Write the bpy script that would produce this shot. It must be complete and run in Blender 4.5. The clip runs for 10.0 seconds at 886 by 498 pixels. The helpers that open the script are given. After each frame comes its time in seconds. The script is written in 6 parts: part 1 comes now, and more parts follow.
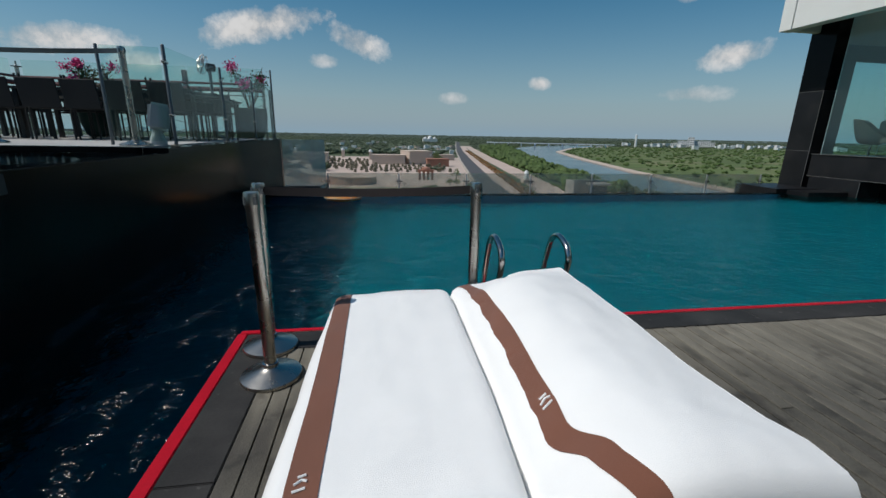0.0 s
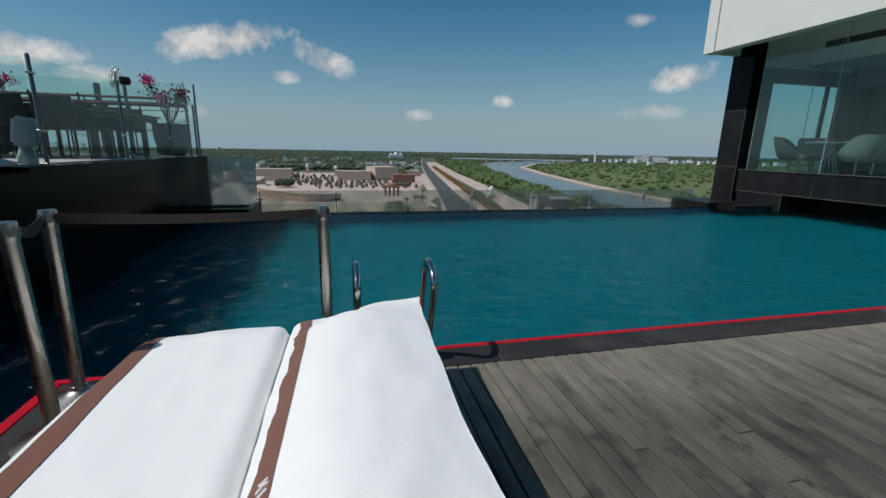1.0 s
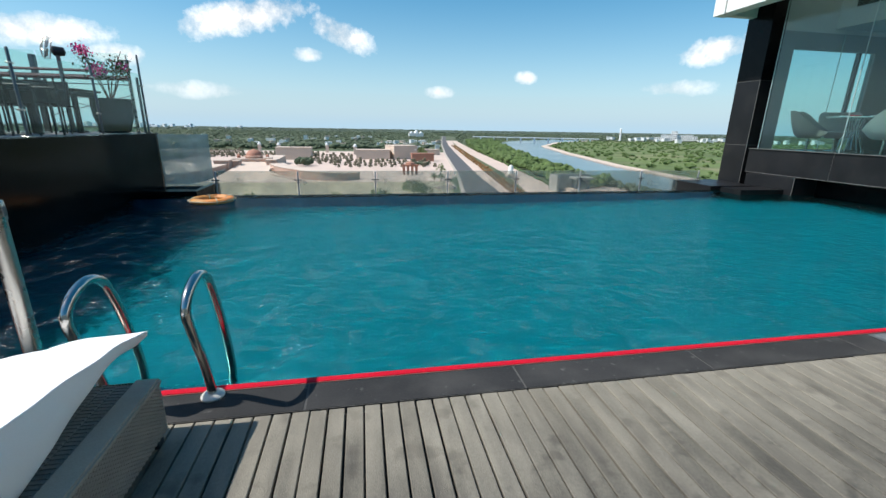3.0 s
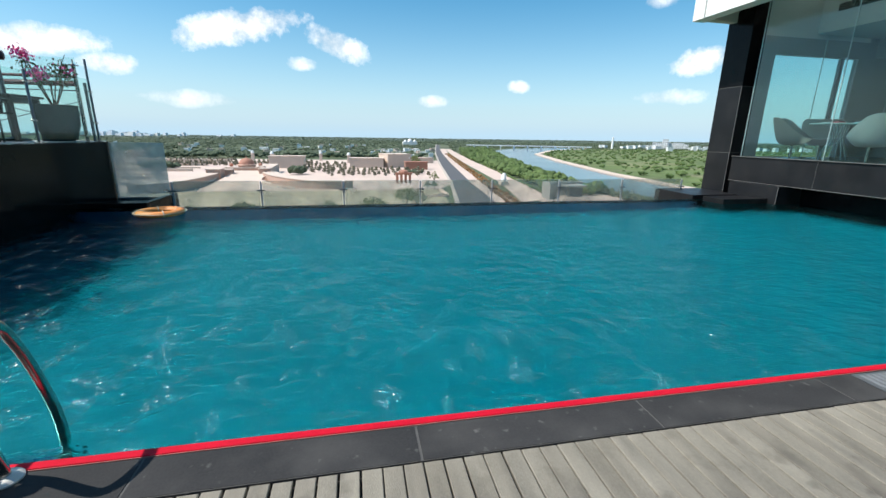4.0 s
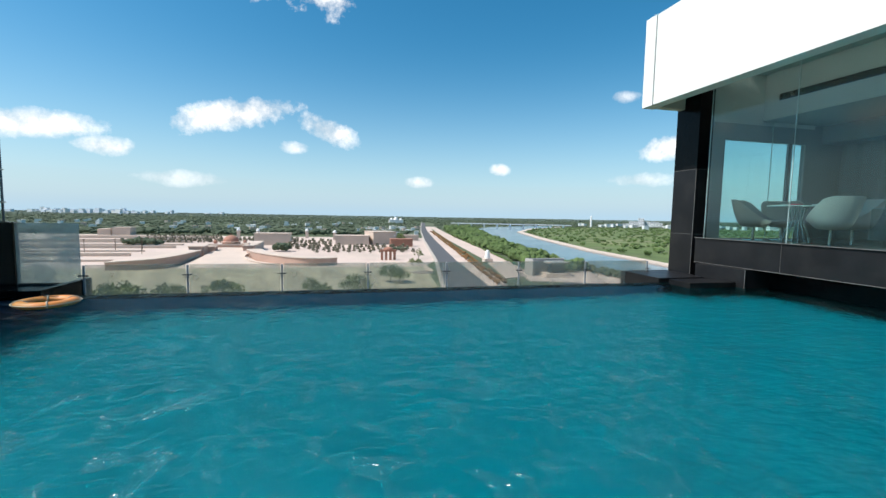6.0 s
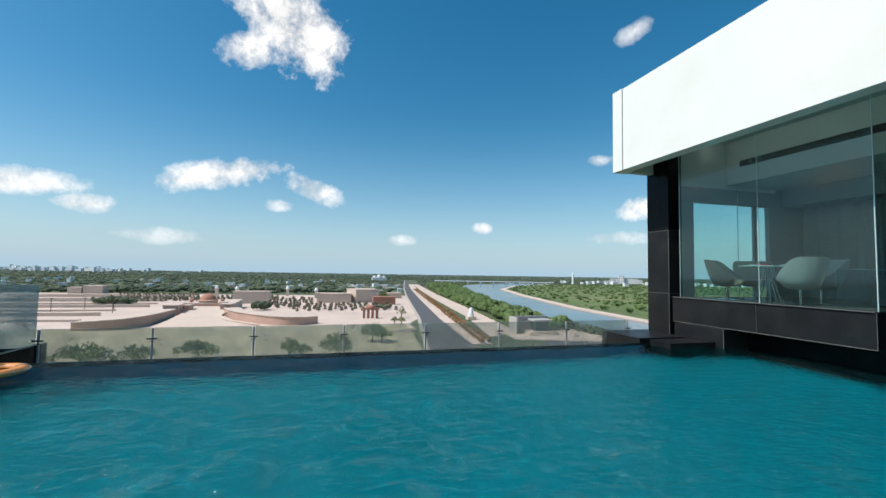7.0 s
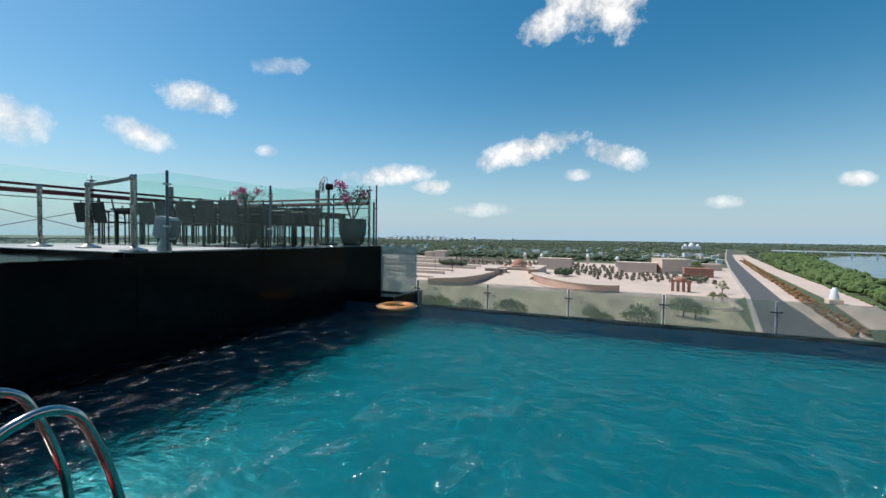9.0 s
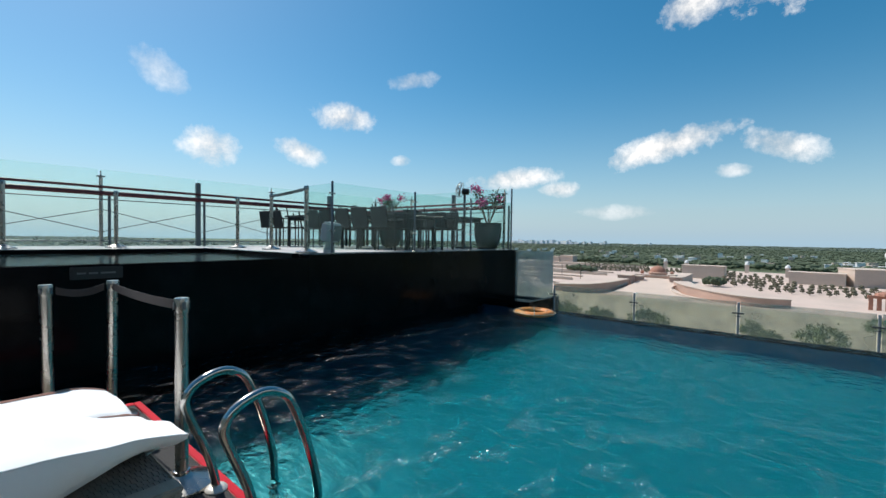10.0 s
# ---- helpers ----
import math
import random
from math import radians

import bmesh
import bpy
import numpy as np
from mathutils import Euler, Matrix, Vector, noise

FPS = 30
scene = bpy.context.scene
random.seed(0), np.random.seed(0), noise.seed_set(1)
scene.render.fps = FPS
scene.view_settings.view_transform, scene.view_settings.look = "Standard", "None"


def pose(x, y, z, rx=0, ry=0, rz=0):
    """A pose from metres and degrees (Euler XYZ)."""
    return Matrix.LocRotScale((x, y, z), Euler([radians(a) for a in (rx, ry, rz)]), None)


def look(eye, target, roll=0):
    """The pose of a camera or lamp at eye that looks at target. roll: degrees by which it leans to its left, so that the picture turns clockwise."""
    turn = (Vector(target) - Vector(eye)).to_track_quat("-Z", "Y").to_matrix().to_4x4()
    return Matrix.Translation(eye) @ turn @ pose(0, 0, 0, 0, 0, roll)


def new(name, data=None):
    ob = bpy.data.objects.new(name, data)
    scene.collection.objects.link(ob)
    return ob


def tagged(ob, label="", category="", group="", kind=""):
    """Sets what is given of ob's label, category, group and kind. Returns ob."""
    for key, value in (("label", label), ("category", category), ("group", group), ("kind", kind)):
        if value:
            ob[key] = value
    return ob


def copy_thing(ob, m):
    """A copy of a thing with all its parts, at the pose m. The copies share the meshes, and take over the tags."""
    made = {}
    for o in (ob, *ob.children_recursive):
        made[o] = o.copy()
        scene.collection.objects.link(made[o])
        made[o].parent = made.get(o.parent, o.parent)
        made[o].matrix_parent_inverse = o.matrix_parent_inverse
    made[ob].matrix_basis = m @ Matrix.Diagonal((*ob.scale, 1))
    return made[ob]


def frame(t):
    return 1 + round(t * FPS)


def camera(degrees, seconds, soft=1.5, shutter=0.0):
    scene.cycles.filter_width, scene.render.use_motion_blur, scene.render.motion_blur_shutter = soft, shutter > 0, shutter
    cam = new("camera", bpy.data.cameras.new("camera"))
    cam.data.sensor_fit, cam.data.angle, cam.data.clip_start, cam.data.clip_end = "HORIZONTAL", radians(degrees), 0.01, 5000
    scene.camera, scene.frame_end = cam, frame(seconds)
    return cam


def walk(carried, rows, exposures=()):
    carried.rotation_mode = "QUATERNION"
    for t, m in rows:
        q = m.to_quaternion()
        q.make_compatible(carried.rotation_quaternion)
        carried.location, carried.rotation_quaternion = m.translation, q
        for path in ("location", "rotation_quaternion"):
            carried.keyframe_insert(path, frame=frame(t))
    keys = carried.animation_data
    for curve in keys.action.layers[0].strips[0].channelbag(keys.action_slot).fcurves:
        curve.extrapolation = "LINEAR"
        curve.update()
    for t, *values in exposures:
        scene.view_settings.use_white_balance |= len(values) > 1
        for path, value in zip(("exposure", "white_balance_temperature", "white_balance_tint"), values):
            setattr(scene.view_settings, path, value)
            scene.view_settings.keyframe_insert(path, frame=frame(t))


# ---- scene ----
cam = camera(92.8, 10.0)
PATH = [
    (0, (0.898, -2.711, 1.289), (1.203, -0.807, 0.756), 1.1),
    (0.5, (1.234, -2.619, 1.314), (1.625, -0.717, 0.834), 1.1),
    (1, (1.609, -2.588, 1.311), (2.064, -0.696, 0.851), 1.1),
    (1.5, (1.927, -2.426, 1.295), (2.371, -0.538, 0.81), 1.1),
    (2, (2.263, -2.317, 1.286), (2.653, -0.43, 0.751), 1.0),
    (3.5, (3.178, -1.895, 1.301), (3.538, -0.008, 0.745), 1.0),
    (4, (3.469, -1.703, 1.286), (3.857, 0.189, 0.767), 0.9),
    (4.5, (3.818, -1.546, 1.303), (4.209, 0.356, 0.825), 0.9),
    (5, (4.139, -1.39, 1.315), (4.498, 0.532, 0.895), 0.9),
    (5.5, (4.278, -1.138, 1.322), (4.675, 0.796, 1.0), 0.9),
    (7, (4.472, -1.042, 1.404), (5.006, 0.882, 1.514), 1.0),
    (7.5, (4.409, -0.998, 1.414), (4.654, 0.982, 1.545), 1.0),
    (8, (4.352, -0.99, 1.401), (4.228, 1.005, 1.477), 1.2),
    (8.5, (4.278, -0.952, 1.394), (3.804, 0.99, 1.384), 1.1),
    (9, (4.224, -0.94, 1.336), (3.427, 0.893, 1.274), 0.7),
    (9.5, (4.097, -0.986, 1.342), (3.017, 0.696, 1.265), 1.1),
    (10, (3.972, -0.991, 1.33), (2.678, 0.534, 1.279), 0.8),
]

# exposure of the film: darker over the white towels, brighter over the water
EXPOSURES = [(0.0, -0.80), (1.0, -0.80), (2.0, -0.60), (3.4, 0.40), (4.5, 0.37), (5.5, 0.32), (7.0, 0.03), (8.5, -0.08), (10.0, -0.05)]
walk(cam, [(t, look(eye, target, roll)) for t, eye, target, roll in PATH], EXPOSURES)

# ---- sun, sky and clouds ----
SUN_AZ, SUN_EL = 93.0, 53.0          # degrees to the left of +y, and above the horizon
sun_dir = Vector((-math.sin(radians(SUN_AZ)) * math.cos(radians(SUN_EL)), math.cos(radians(SUN_AZ)) * math.cos(radians(SUN_EL)), math.sin(radians(SUN_EL))))
sun_data = bpy.data.lights.new("sun", "SUN")
sun_data.energy, sun_data.angle, sun_data.color = 5.0, radians(0.53), (1.0, 0.965, 0.915)
sun = new("sun", sun_data)
sun.matrix_world = look((0, 0, 60), Vector((0, 0, 60)) - sun_dir)

world = bpy.data.worlds.new("sky")
scene.world = world
world.use_nodes = True
wn, wl = world.node_tree.nodes, world.node_tree.links
wn.clear()


def wnode(kind, **settings):
    n = wn.new(kind)
    for k, v in settings.items():
        if k == "op":
            n.operation = v
        elif k == "ins":
            for i, q in v.items():
                n.inputs[i].default_value = q
    return n


sky = wn.new("ShaderNodeTexSky")
sky.sky_type, sky.sun_disc = "NISHITA", False
sky.sun_elevation, sky.sun_rotation = radians(SUN_EL), radians(-SUN_AZ)
sky.altitude, sky.air_density, sky.dust_density, sky.ozone_density = 100, 1.0, 0.7, 1.8
geo = wn.new("ShaderNodeTexCoord")
wave = wnode("ShaderNodeTexNoise", ins={"Scale": 13.0, "Detail": 10.0, "Roughness": 0.66})
wl.new(geo.outputs["Generated"], wave.inputs["Vector"])


def cloud_mask(az, el, wide, high, soft, tilt=0.0):
    """One cloud of the sky: an ellipse of directions with an edge broken up by noise."""
    a, e = radians(az), radians(el)
    d = Vector((-math.sin(a) * math.cos(e), math.cos(a) * math.cos(e), math.sin(e)))
    right = Vector((math.cos(a), math.sin(a), 0))
    up = right.cross(d)
    c, s = math.cos(radians(tilt)), math.sin(radians(tilt))
    right, up = right * c + up * s, up * c - right * s
    terms = []
    for vec, size in ((right, math.sin(radians(wide))), (up, math.sin(radians(high)))):
        dot = wnode("ShaderNodeVectorMath", op="DOT_PRODUCT", ins={1: vec / size})
        wl.new(geo.outputs["Generated"], dot.inputs[0])
        off = wnode("ShaderNodeMath", op="SUBTRACT", ins={1: d.dot(vec) / size})
        wl.new(dot.outputs["Value"], off.inputs[0])
        sq = wnode("ShaderNodeMath", op="POWER", ins={1: 2.0})
        ab = wnode("ShaderNodeMath", op="ABSOLUTE")
        wl.new(off.outputs[0], ab.inputs[0])
        wl.new(ab.outputs[0], sq.inputs[0])
        terms.append(sq)
    front = wnode("ShaderNodeVectorMath", op="DOT_PRODUCT", ins={1: d * -12.0})
    wl.new(geo.outputs["Generated"], front.inputs[0])
    w = wnode("ShaderNodeMath", op="ADD")
    wl.new(terms[0].outputs[0], w.inputs[0])
    wl.new(terms[1].outputs[0], w.inputs[1])
    w2 = wnode("ShaderNodeMath", op="ADD")
    wl.new(w.outputs[0], w2.inputs[0])
    wl.new(front.outputs["Value"], w2.inputs[1])
    # noise stretches the rim in and out
    n = wnode("ShaderNodeMath", op="MULTIPLY_ADD", ins={1: 7.5, 2: -2.2 - 12.0})
    wl.new(wave.outputs[0], n.inputs[0])
    m = wnode("ShaderNodeMath", op="SUBTRACT")
    wl.new(n.outputs[0], m.inputs[0])
    wl.new(w2.outputs[0], m.inputs[1])
    out = wnode("ShaderNodeMapRange", ins={1: -0.25, 2: soft * 1.5, 3: 0.0, 4: 1.0})
    wl.new(m.outputs[0], out.inputs[0])
    return out


CLOUDS = [(31, 8.0, 4.2, 1.0, 1.4, 4), (25, 6.5, 1.9, 0.7, 1.6, 0), (12.5, 11.4, 5.6, 1.2, 1.2, 15), (2.0, 10.4, 2.6, 1.1, 1.4, -22),
          (5.5, 29.5, 6.0, 3.4, 0.9, -35), (10.0, 26.0, 2.6, 1.6, 1.2, 30), (-20.8, 6.0, 0.9, 0.55, 1.6, 0), (-41, 8.4, 2.4, 0.9, 1.4, 8),
          (-10, 4.2, 1.4, 0.5, 2.6, 0), (-40, 28.4, 1.6, 0.7, 2.6, 25), (-36, 14.4, 1.2, 0.5, 2.6, 0), (69, 10.4, 2.1, 1.7, 1.4, 0),
          (59, 10.8, 2.2, 1.1, 1.4, -18), (53.5, 15.2, 2.6, 1.4, 1.3, 0), (44.5, 20.2, 2.2, 0.8, 2.4, 8), (74, 17.6, 2.2, 1.2, 3.2, -35),
          (6, 8.0, 1.2, 0.5, 2.2, 0), (-38, 4.6, 2.4, 0.6, 2.6, 0), (18, 3.6, 3.0, 0.6, 3.4, 0), (46, 10.2, 0.9, 0.5, 2.2, 0)]
mask = None
for az, el, wide, high, soft, tilt in CLOUDS:
    m = cloud_mask(az, el, wide * 1.1, high * 1.1, soft, tilt)
    if mask is None:
        mask = m
    else:
        mx = wnode("ShaderNodeMath", op="MAXIMUM")
        wl.new(mask.outputs[0], mx.inputs[0])
        wl.new(m.outputs[0], mx.inputs[1])
        mask = mx
deep = wnode("ShaderNodeHueSaturation", ins={"Hue": 0.484, "Saturation": 1.42, "Value": 1.58})
wl.new(sky.outputs[0], deep.inputs["Color"])
# pale haze low over the horizon
height = wn.new("ShaderNodeSeparateXYZ")
wl.new(geo.outputs["Generated"], height.inputs[0])
low = wnode("ShaderNodeMapRange", ins={1: 0.0, 2: 0.40, 3: 1.0, 4: 0.0})
wl.new(height.outputs["Z"], low.inputs[0])
low2 = wnode("ShaderNodeMath", op="POWER", ins={1: 2.5})
wl.new(low.outputs[0], low2.inputs[0])
low3 = wnode("ShaderNodeMath", op="MULTIPLY", ins={1: 0.92})
wl.new(low2.outputs[0], low3.inputs[0])
tint = wn.new("ShaderNodeMix")
tint.data_type = "RGBA"
tint.inputs[7].default_value = (5.6, 8.2, 10.2, 1)
wl.new(low3.outputs[0], tint.inputs[0])
wl.new(deep.outputs[0], tint.inputs[6])
shade = wnode("ShaderNodeMapRange", ins={1: 0.35, 2: 0.62, 3: 9.0, 4: 15.0})
wl.new(wave.outputs[0], shade.inputs[0])
white = wn.new("ShaderNodeCombineColor")
for i in range(3):
    wl.new(shade.outputs[0], white.inputs[i])
mix = wn.new("ShaderNodeMix")
mix.data_type = "RGBA"
wl.new(mask.outputs[0], mix.inputs[0])
wl.new(tint.outputs[2], mix.inputs[6])
wl.new(white.outputs[0], mix.inputs[7])
back = wnode("ShaderNodeBackground", ins={"Strength": 0.075})
wl.new(mix.outputs[2], back.inputs["Color"])
wout = wn.new("ShaderNodeOutputWorld")
wl.new(back.outputs[0], wout.inputs[0])


# ---- materials ----
def mat(name, base, rough=0.6, metal=0.0, var=0.2, scale=3.0, fine=45.0, bump=0.15, bscale=90.0, depth=0.004, rand=0.0, spec=0.5, stretch=(1, 1, 1), dirt=None, dirt_scale=1.2, sheen=0.0, rough_var=0.12, stain=None):
    m = bpy.data.materials.new(name)
    m.use_nodes = True
    nt = m.node_tree
    b = nt.nodes["Principled BSDF"]
    geo = nt.nodes.new("ShaderNodeNewGeometry")
    mp = nt.nodes.new("ShaderNodeVectorMath")
    mp.operation = "MULTIPLY"
    mp.inputs[1].default_value = stretch
    nt.links.new(geo.outputs["Position"], mp.inputs[0])
    vec = mp.outputs[0]
    info = nt.nodes.new("ShaderNodeObjectInfo")
    if rand:
        ad = nt.nodes.new("ShaderNodeVectorMath")
        ad.operation = "ADD"
        sc = nt.nodes.new("ShaderNodeMath")
        sc.operation, sc.inputs[1].default_value = "MULTIPLY", 37.0
        nt.links.new(info.outputs["Random"], sc.inputs[0])
        nt.links.new(vec, ad.inputs[0])
        nt.links.new(sc.outputs[0], ad.inputs[1])
        vec = ad.outputs[0]

    def noise_at(s, d=5.0):
        n = nt.nodes.new("ShaderNodeTexNoise")
        n.inputs["Scale"].default_value, n.inputs["Detail"].default_value = s, d
        nt.links.new(vec, n.inputs["Vector"])
        return n.outputs[0]

    def math_node(op, a, c):
        n = nt.nodes.new("ShaderNodeMath")
        n.operation = op
        for i, v in enumerate((a, c)):
            if isinstance(v, (int, float)):
                n.inputs[i].default_value = v
            else:
                nt.links.new(v, n.inputs[i])
        return n.outputs[0]

    coarse, grain = noise_at(scale), noise_at(fine, 3.0)
    v = math_node("ADD", math_node("MULTIPLY", coarse, 0.62), math_node("MULTIPLY", grain, 0.38))
    v = math_node("MULTIPLY", math_node("SUBTRACT", v, 0.5), 4.0 * var)
    if rand:
        v = math_node("ADD", v, math_node("MULTIPLY", math_node("SUBTRACT", info.outputs["Random"], 0.5), 2 * rand))
    v = math_node("ADD", v, 1.0)
    col = nt.nodes.new("ShaderNodeVectorMath")
    col.operation = "SCALE"
    col.inputs[0].default_value = base
    nt.links.new(v, col.inputs["Scale"])
    colour = col.outputs[0]
    if dirt:
        mx = nt.nodes.new("ShaderNodeMix")
        mx.data_type = "RGBA"
        mx.inputs[7].default_value = (*dirt, 1)
        mr = nt.nodes.new("ShaderNodeMapRange")
        mr.inputs[1].default_value, mr.inputs[2].default_value, mr.inputs[4].default_value = 0.52, 0.72, 0.75
        nt.links.new(noise_at(dirt_scale, 7.0), mr.inputs[0])
        nt.links.new(mr.outputs[0], mx.inputs[0])
        nt.links.new(colour, mx.inputs[6])
        colour = mx.outputs[2]
    if stain:
        # spots and blotches of their own shape, the same in all directions
        sn = nt.nodes.new("ShaderNodeTexNoise")
        sn.inputs["Scale"].default_value, sn.inputs["Detail"].default_value = stain[1], 6.0
        nt.links.new(geo.outputs["Position"], sn.inputs["Vector"])
        mr = nt.nodes.new("ShaderNodeMapRange")
        mr.inputs[1].default_value, mr.inputs[2].default_value, mr.inputs[4].default_value = stain[2], stain[3], 0.7
        nt.links.new(sn.outputs[0], mr.inputs[0])
        mx = nt.nodes.new("ShaderNodeMix")
        mx.data_type = "RGBA"
        mx.inputs[7].default_value = (*stain[0], 1)
        nt.links.new(mr.outputs[0], mx.inputs[0])
        nt.links.new(colour, mx.inputs[6])
        colour = mx.outputs[2]
    nt.links.new(colour, b.inputs["Base Color"])
    nt.links.new(math_node("ADD", math_node("MULTIPLY", coarse, 2 * rough_var), rough - rough_var), b.inputs["Roughness"])
    b.inputs["Metallic"].default_value = metal
    b.inputs["Specular IOR Level"].default_value = spec
    if sheen:
        b.inputs["Sheen Weight"].default_value = sheen
    if bump:
        bp = nt.nodes.new("ShaderNodeBump")
        bp.inputs["Strength"].default_value, bp.inputs["Distance"].default_value = bump, depth
        nt.links.new(noise_at(bscale, 4.0), bp.inputs["Height"])
        nt.links.new(bp.outputs[0], b.inputs["Normal"])
    return m


def glass(name, tint=(0.86, 0.95, 0.93), haze=0.0, haze_col=(0.6, 0.66, 0.62), gloss=0.02, mirror=1.0):
    """A thin pane: clear tinted glass with a Fresnel reflection and, where it is dirty or frosted, some haze."""
    m = bpy.data.materials.new(name)
    m.use_nodes = True
    nt = m.node_tree
    nt.nodes.clear()
    out = nt.nodes.new("ShaderNodeOutputMaterial")
    tr = nt.nodes.new("ShaderNodeBsdfTransparent")
    tr.inputs[0].default_value = (*tint, 1)
    gl = nt.nodes.new("ShaderNodeBsdfGlossy")
    gl.inputs["Roughness"].default_value = gloss
    fr = nt.nodes.new("ShaderNodeLayerWeight")
    fr.inputs[0].default_value = 0.5
    pw = nt.nodes.new("ShaderNodeMath")
    pw.operation, pw.inputs[1].default_value = "POWER", 4.5
    nt.links.new(fr.outputs["Facing"], pw.inputs[0])
    sc = nt.nodes.new("ShaderNodeMath")
    sc.operation, sc.inputs[1].default_value, sc.inputs[2].default_value = "MULTIPLY_ADD", 0.75 * mirror, 0.035 * mirror
    nt.links.new(pw.outputs[0], sc.inputs[0])
    body = tr
    if haze:
        df = nt.nodes.new("ShaderNodeBsdfDiffuse")
        df.inputs[0].default_value = (*haze_col, 1)
        tl = nt.nodes.new("ShaderNodeBsdfTranslucent")
        tl.inputs[0].default_value = (*haze_col, 1)
        ad = nt.nodes.new("ShaderNodeMixShader")
        nt.links.new(df.outputs[0], ad.inputs[1])
        nt.links.new(tl.outputs[0], ad.inputs[2])
        mh = nt.nodes.new("ShaderNodeMixShader")
        geo = nt.nodes.new("ShaderNodeNewGeometry")
        n = nt.nodes.new("ShaderNodeTexNoise")
        n.inputs["Scale"].default_value, n.inputs["Detail"].default_value = 2.2, 6.0
        nt.links.new(geo.outputs["Position"], n.inputs["Vector"])
        mr = nt.nodes.new("ShaderNodeMapRange")
        mr.inputs[1].default_value, mr.inputs[2].default_value = 0.3, 0.75
        mr.inputs[3].default_value, mr.inputs[4].default_value = haze * 0.6, haze * 1.4
        nt.links.new(n.outputs[0], mr.inputs[0])
        nt.links.new(mr.outputs[0], mh.inputs[0])
        nt.links.new(tr.outputs[0], mh.inputs[1])
        nt.links.new(ad.outputs[0], mh.inputs[2])
        body = mh
    mx = nt.nodes.new("ShaderNodeMixShader")
    nt.links.new(sc.outputs[0], mx.inputs[0])
    nt.links.new(body.outputs[0], mx.inputs[1])
    nt.links.new(gl.outputs[0], mx.inputs[2])
    nt.links.new(mx.outputs[0], out.inputs[0])
    return m


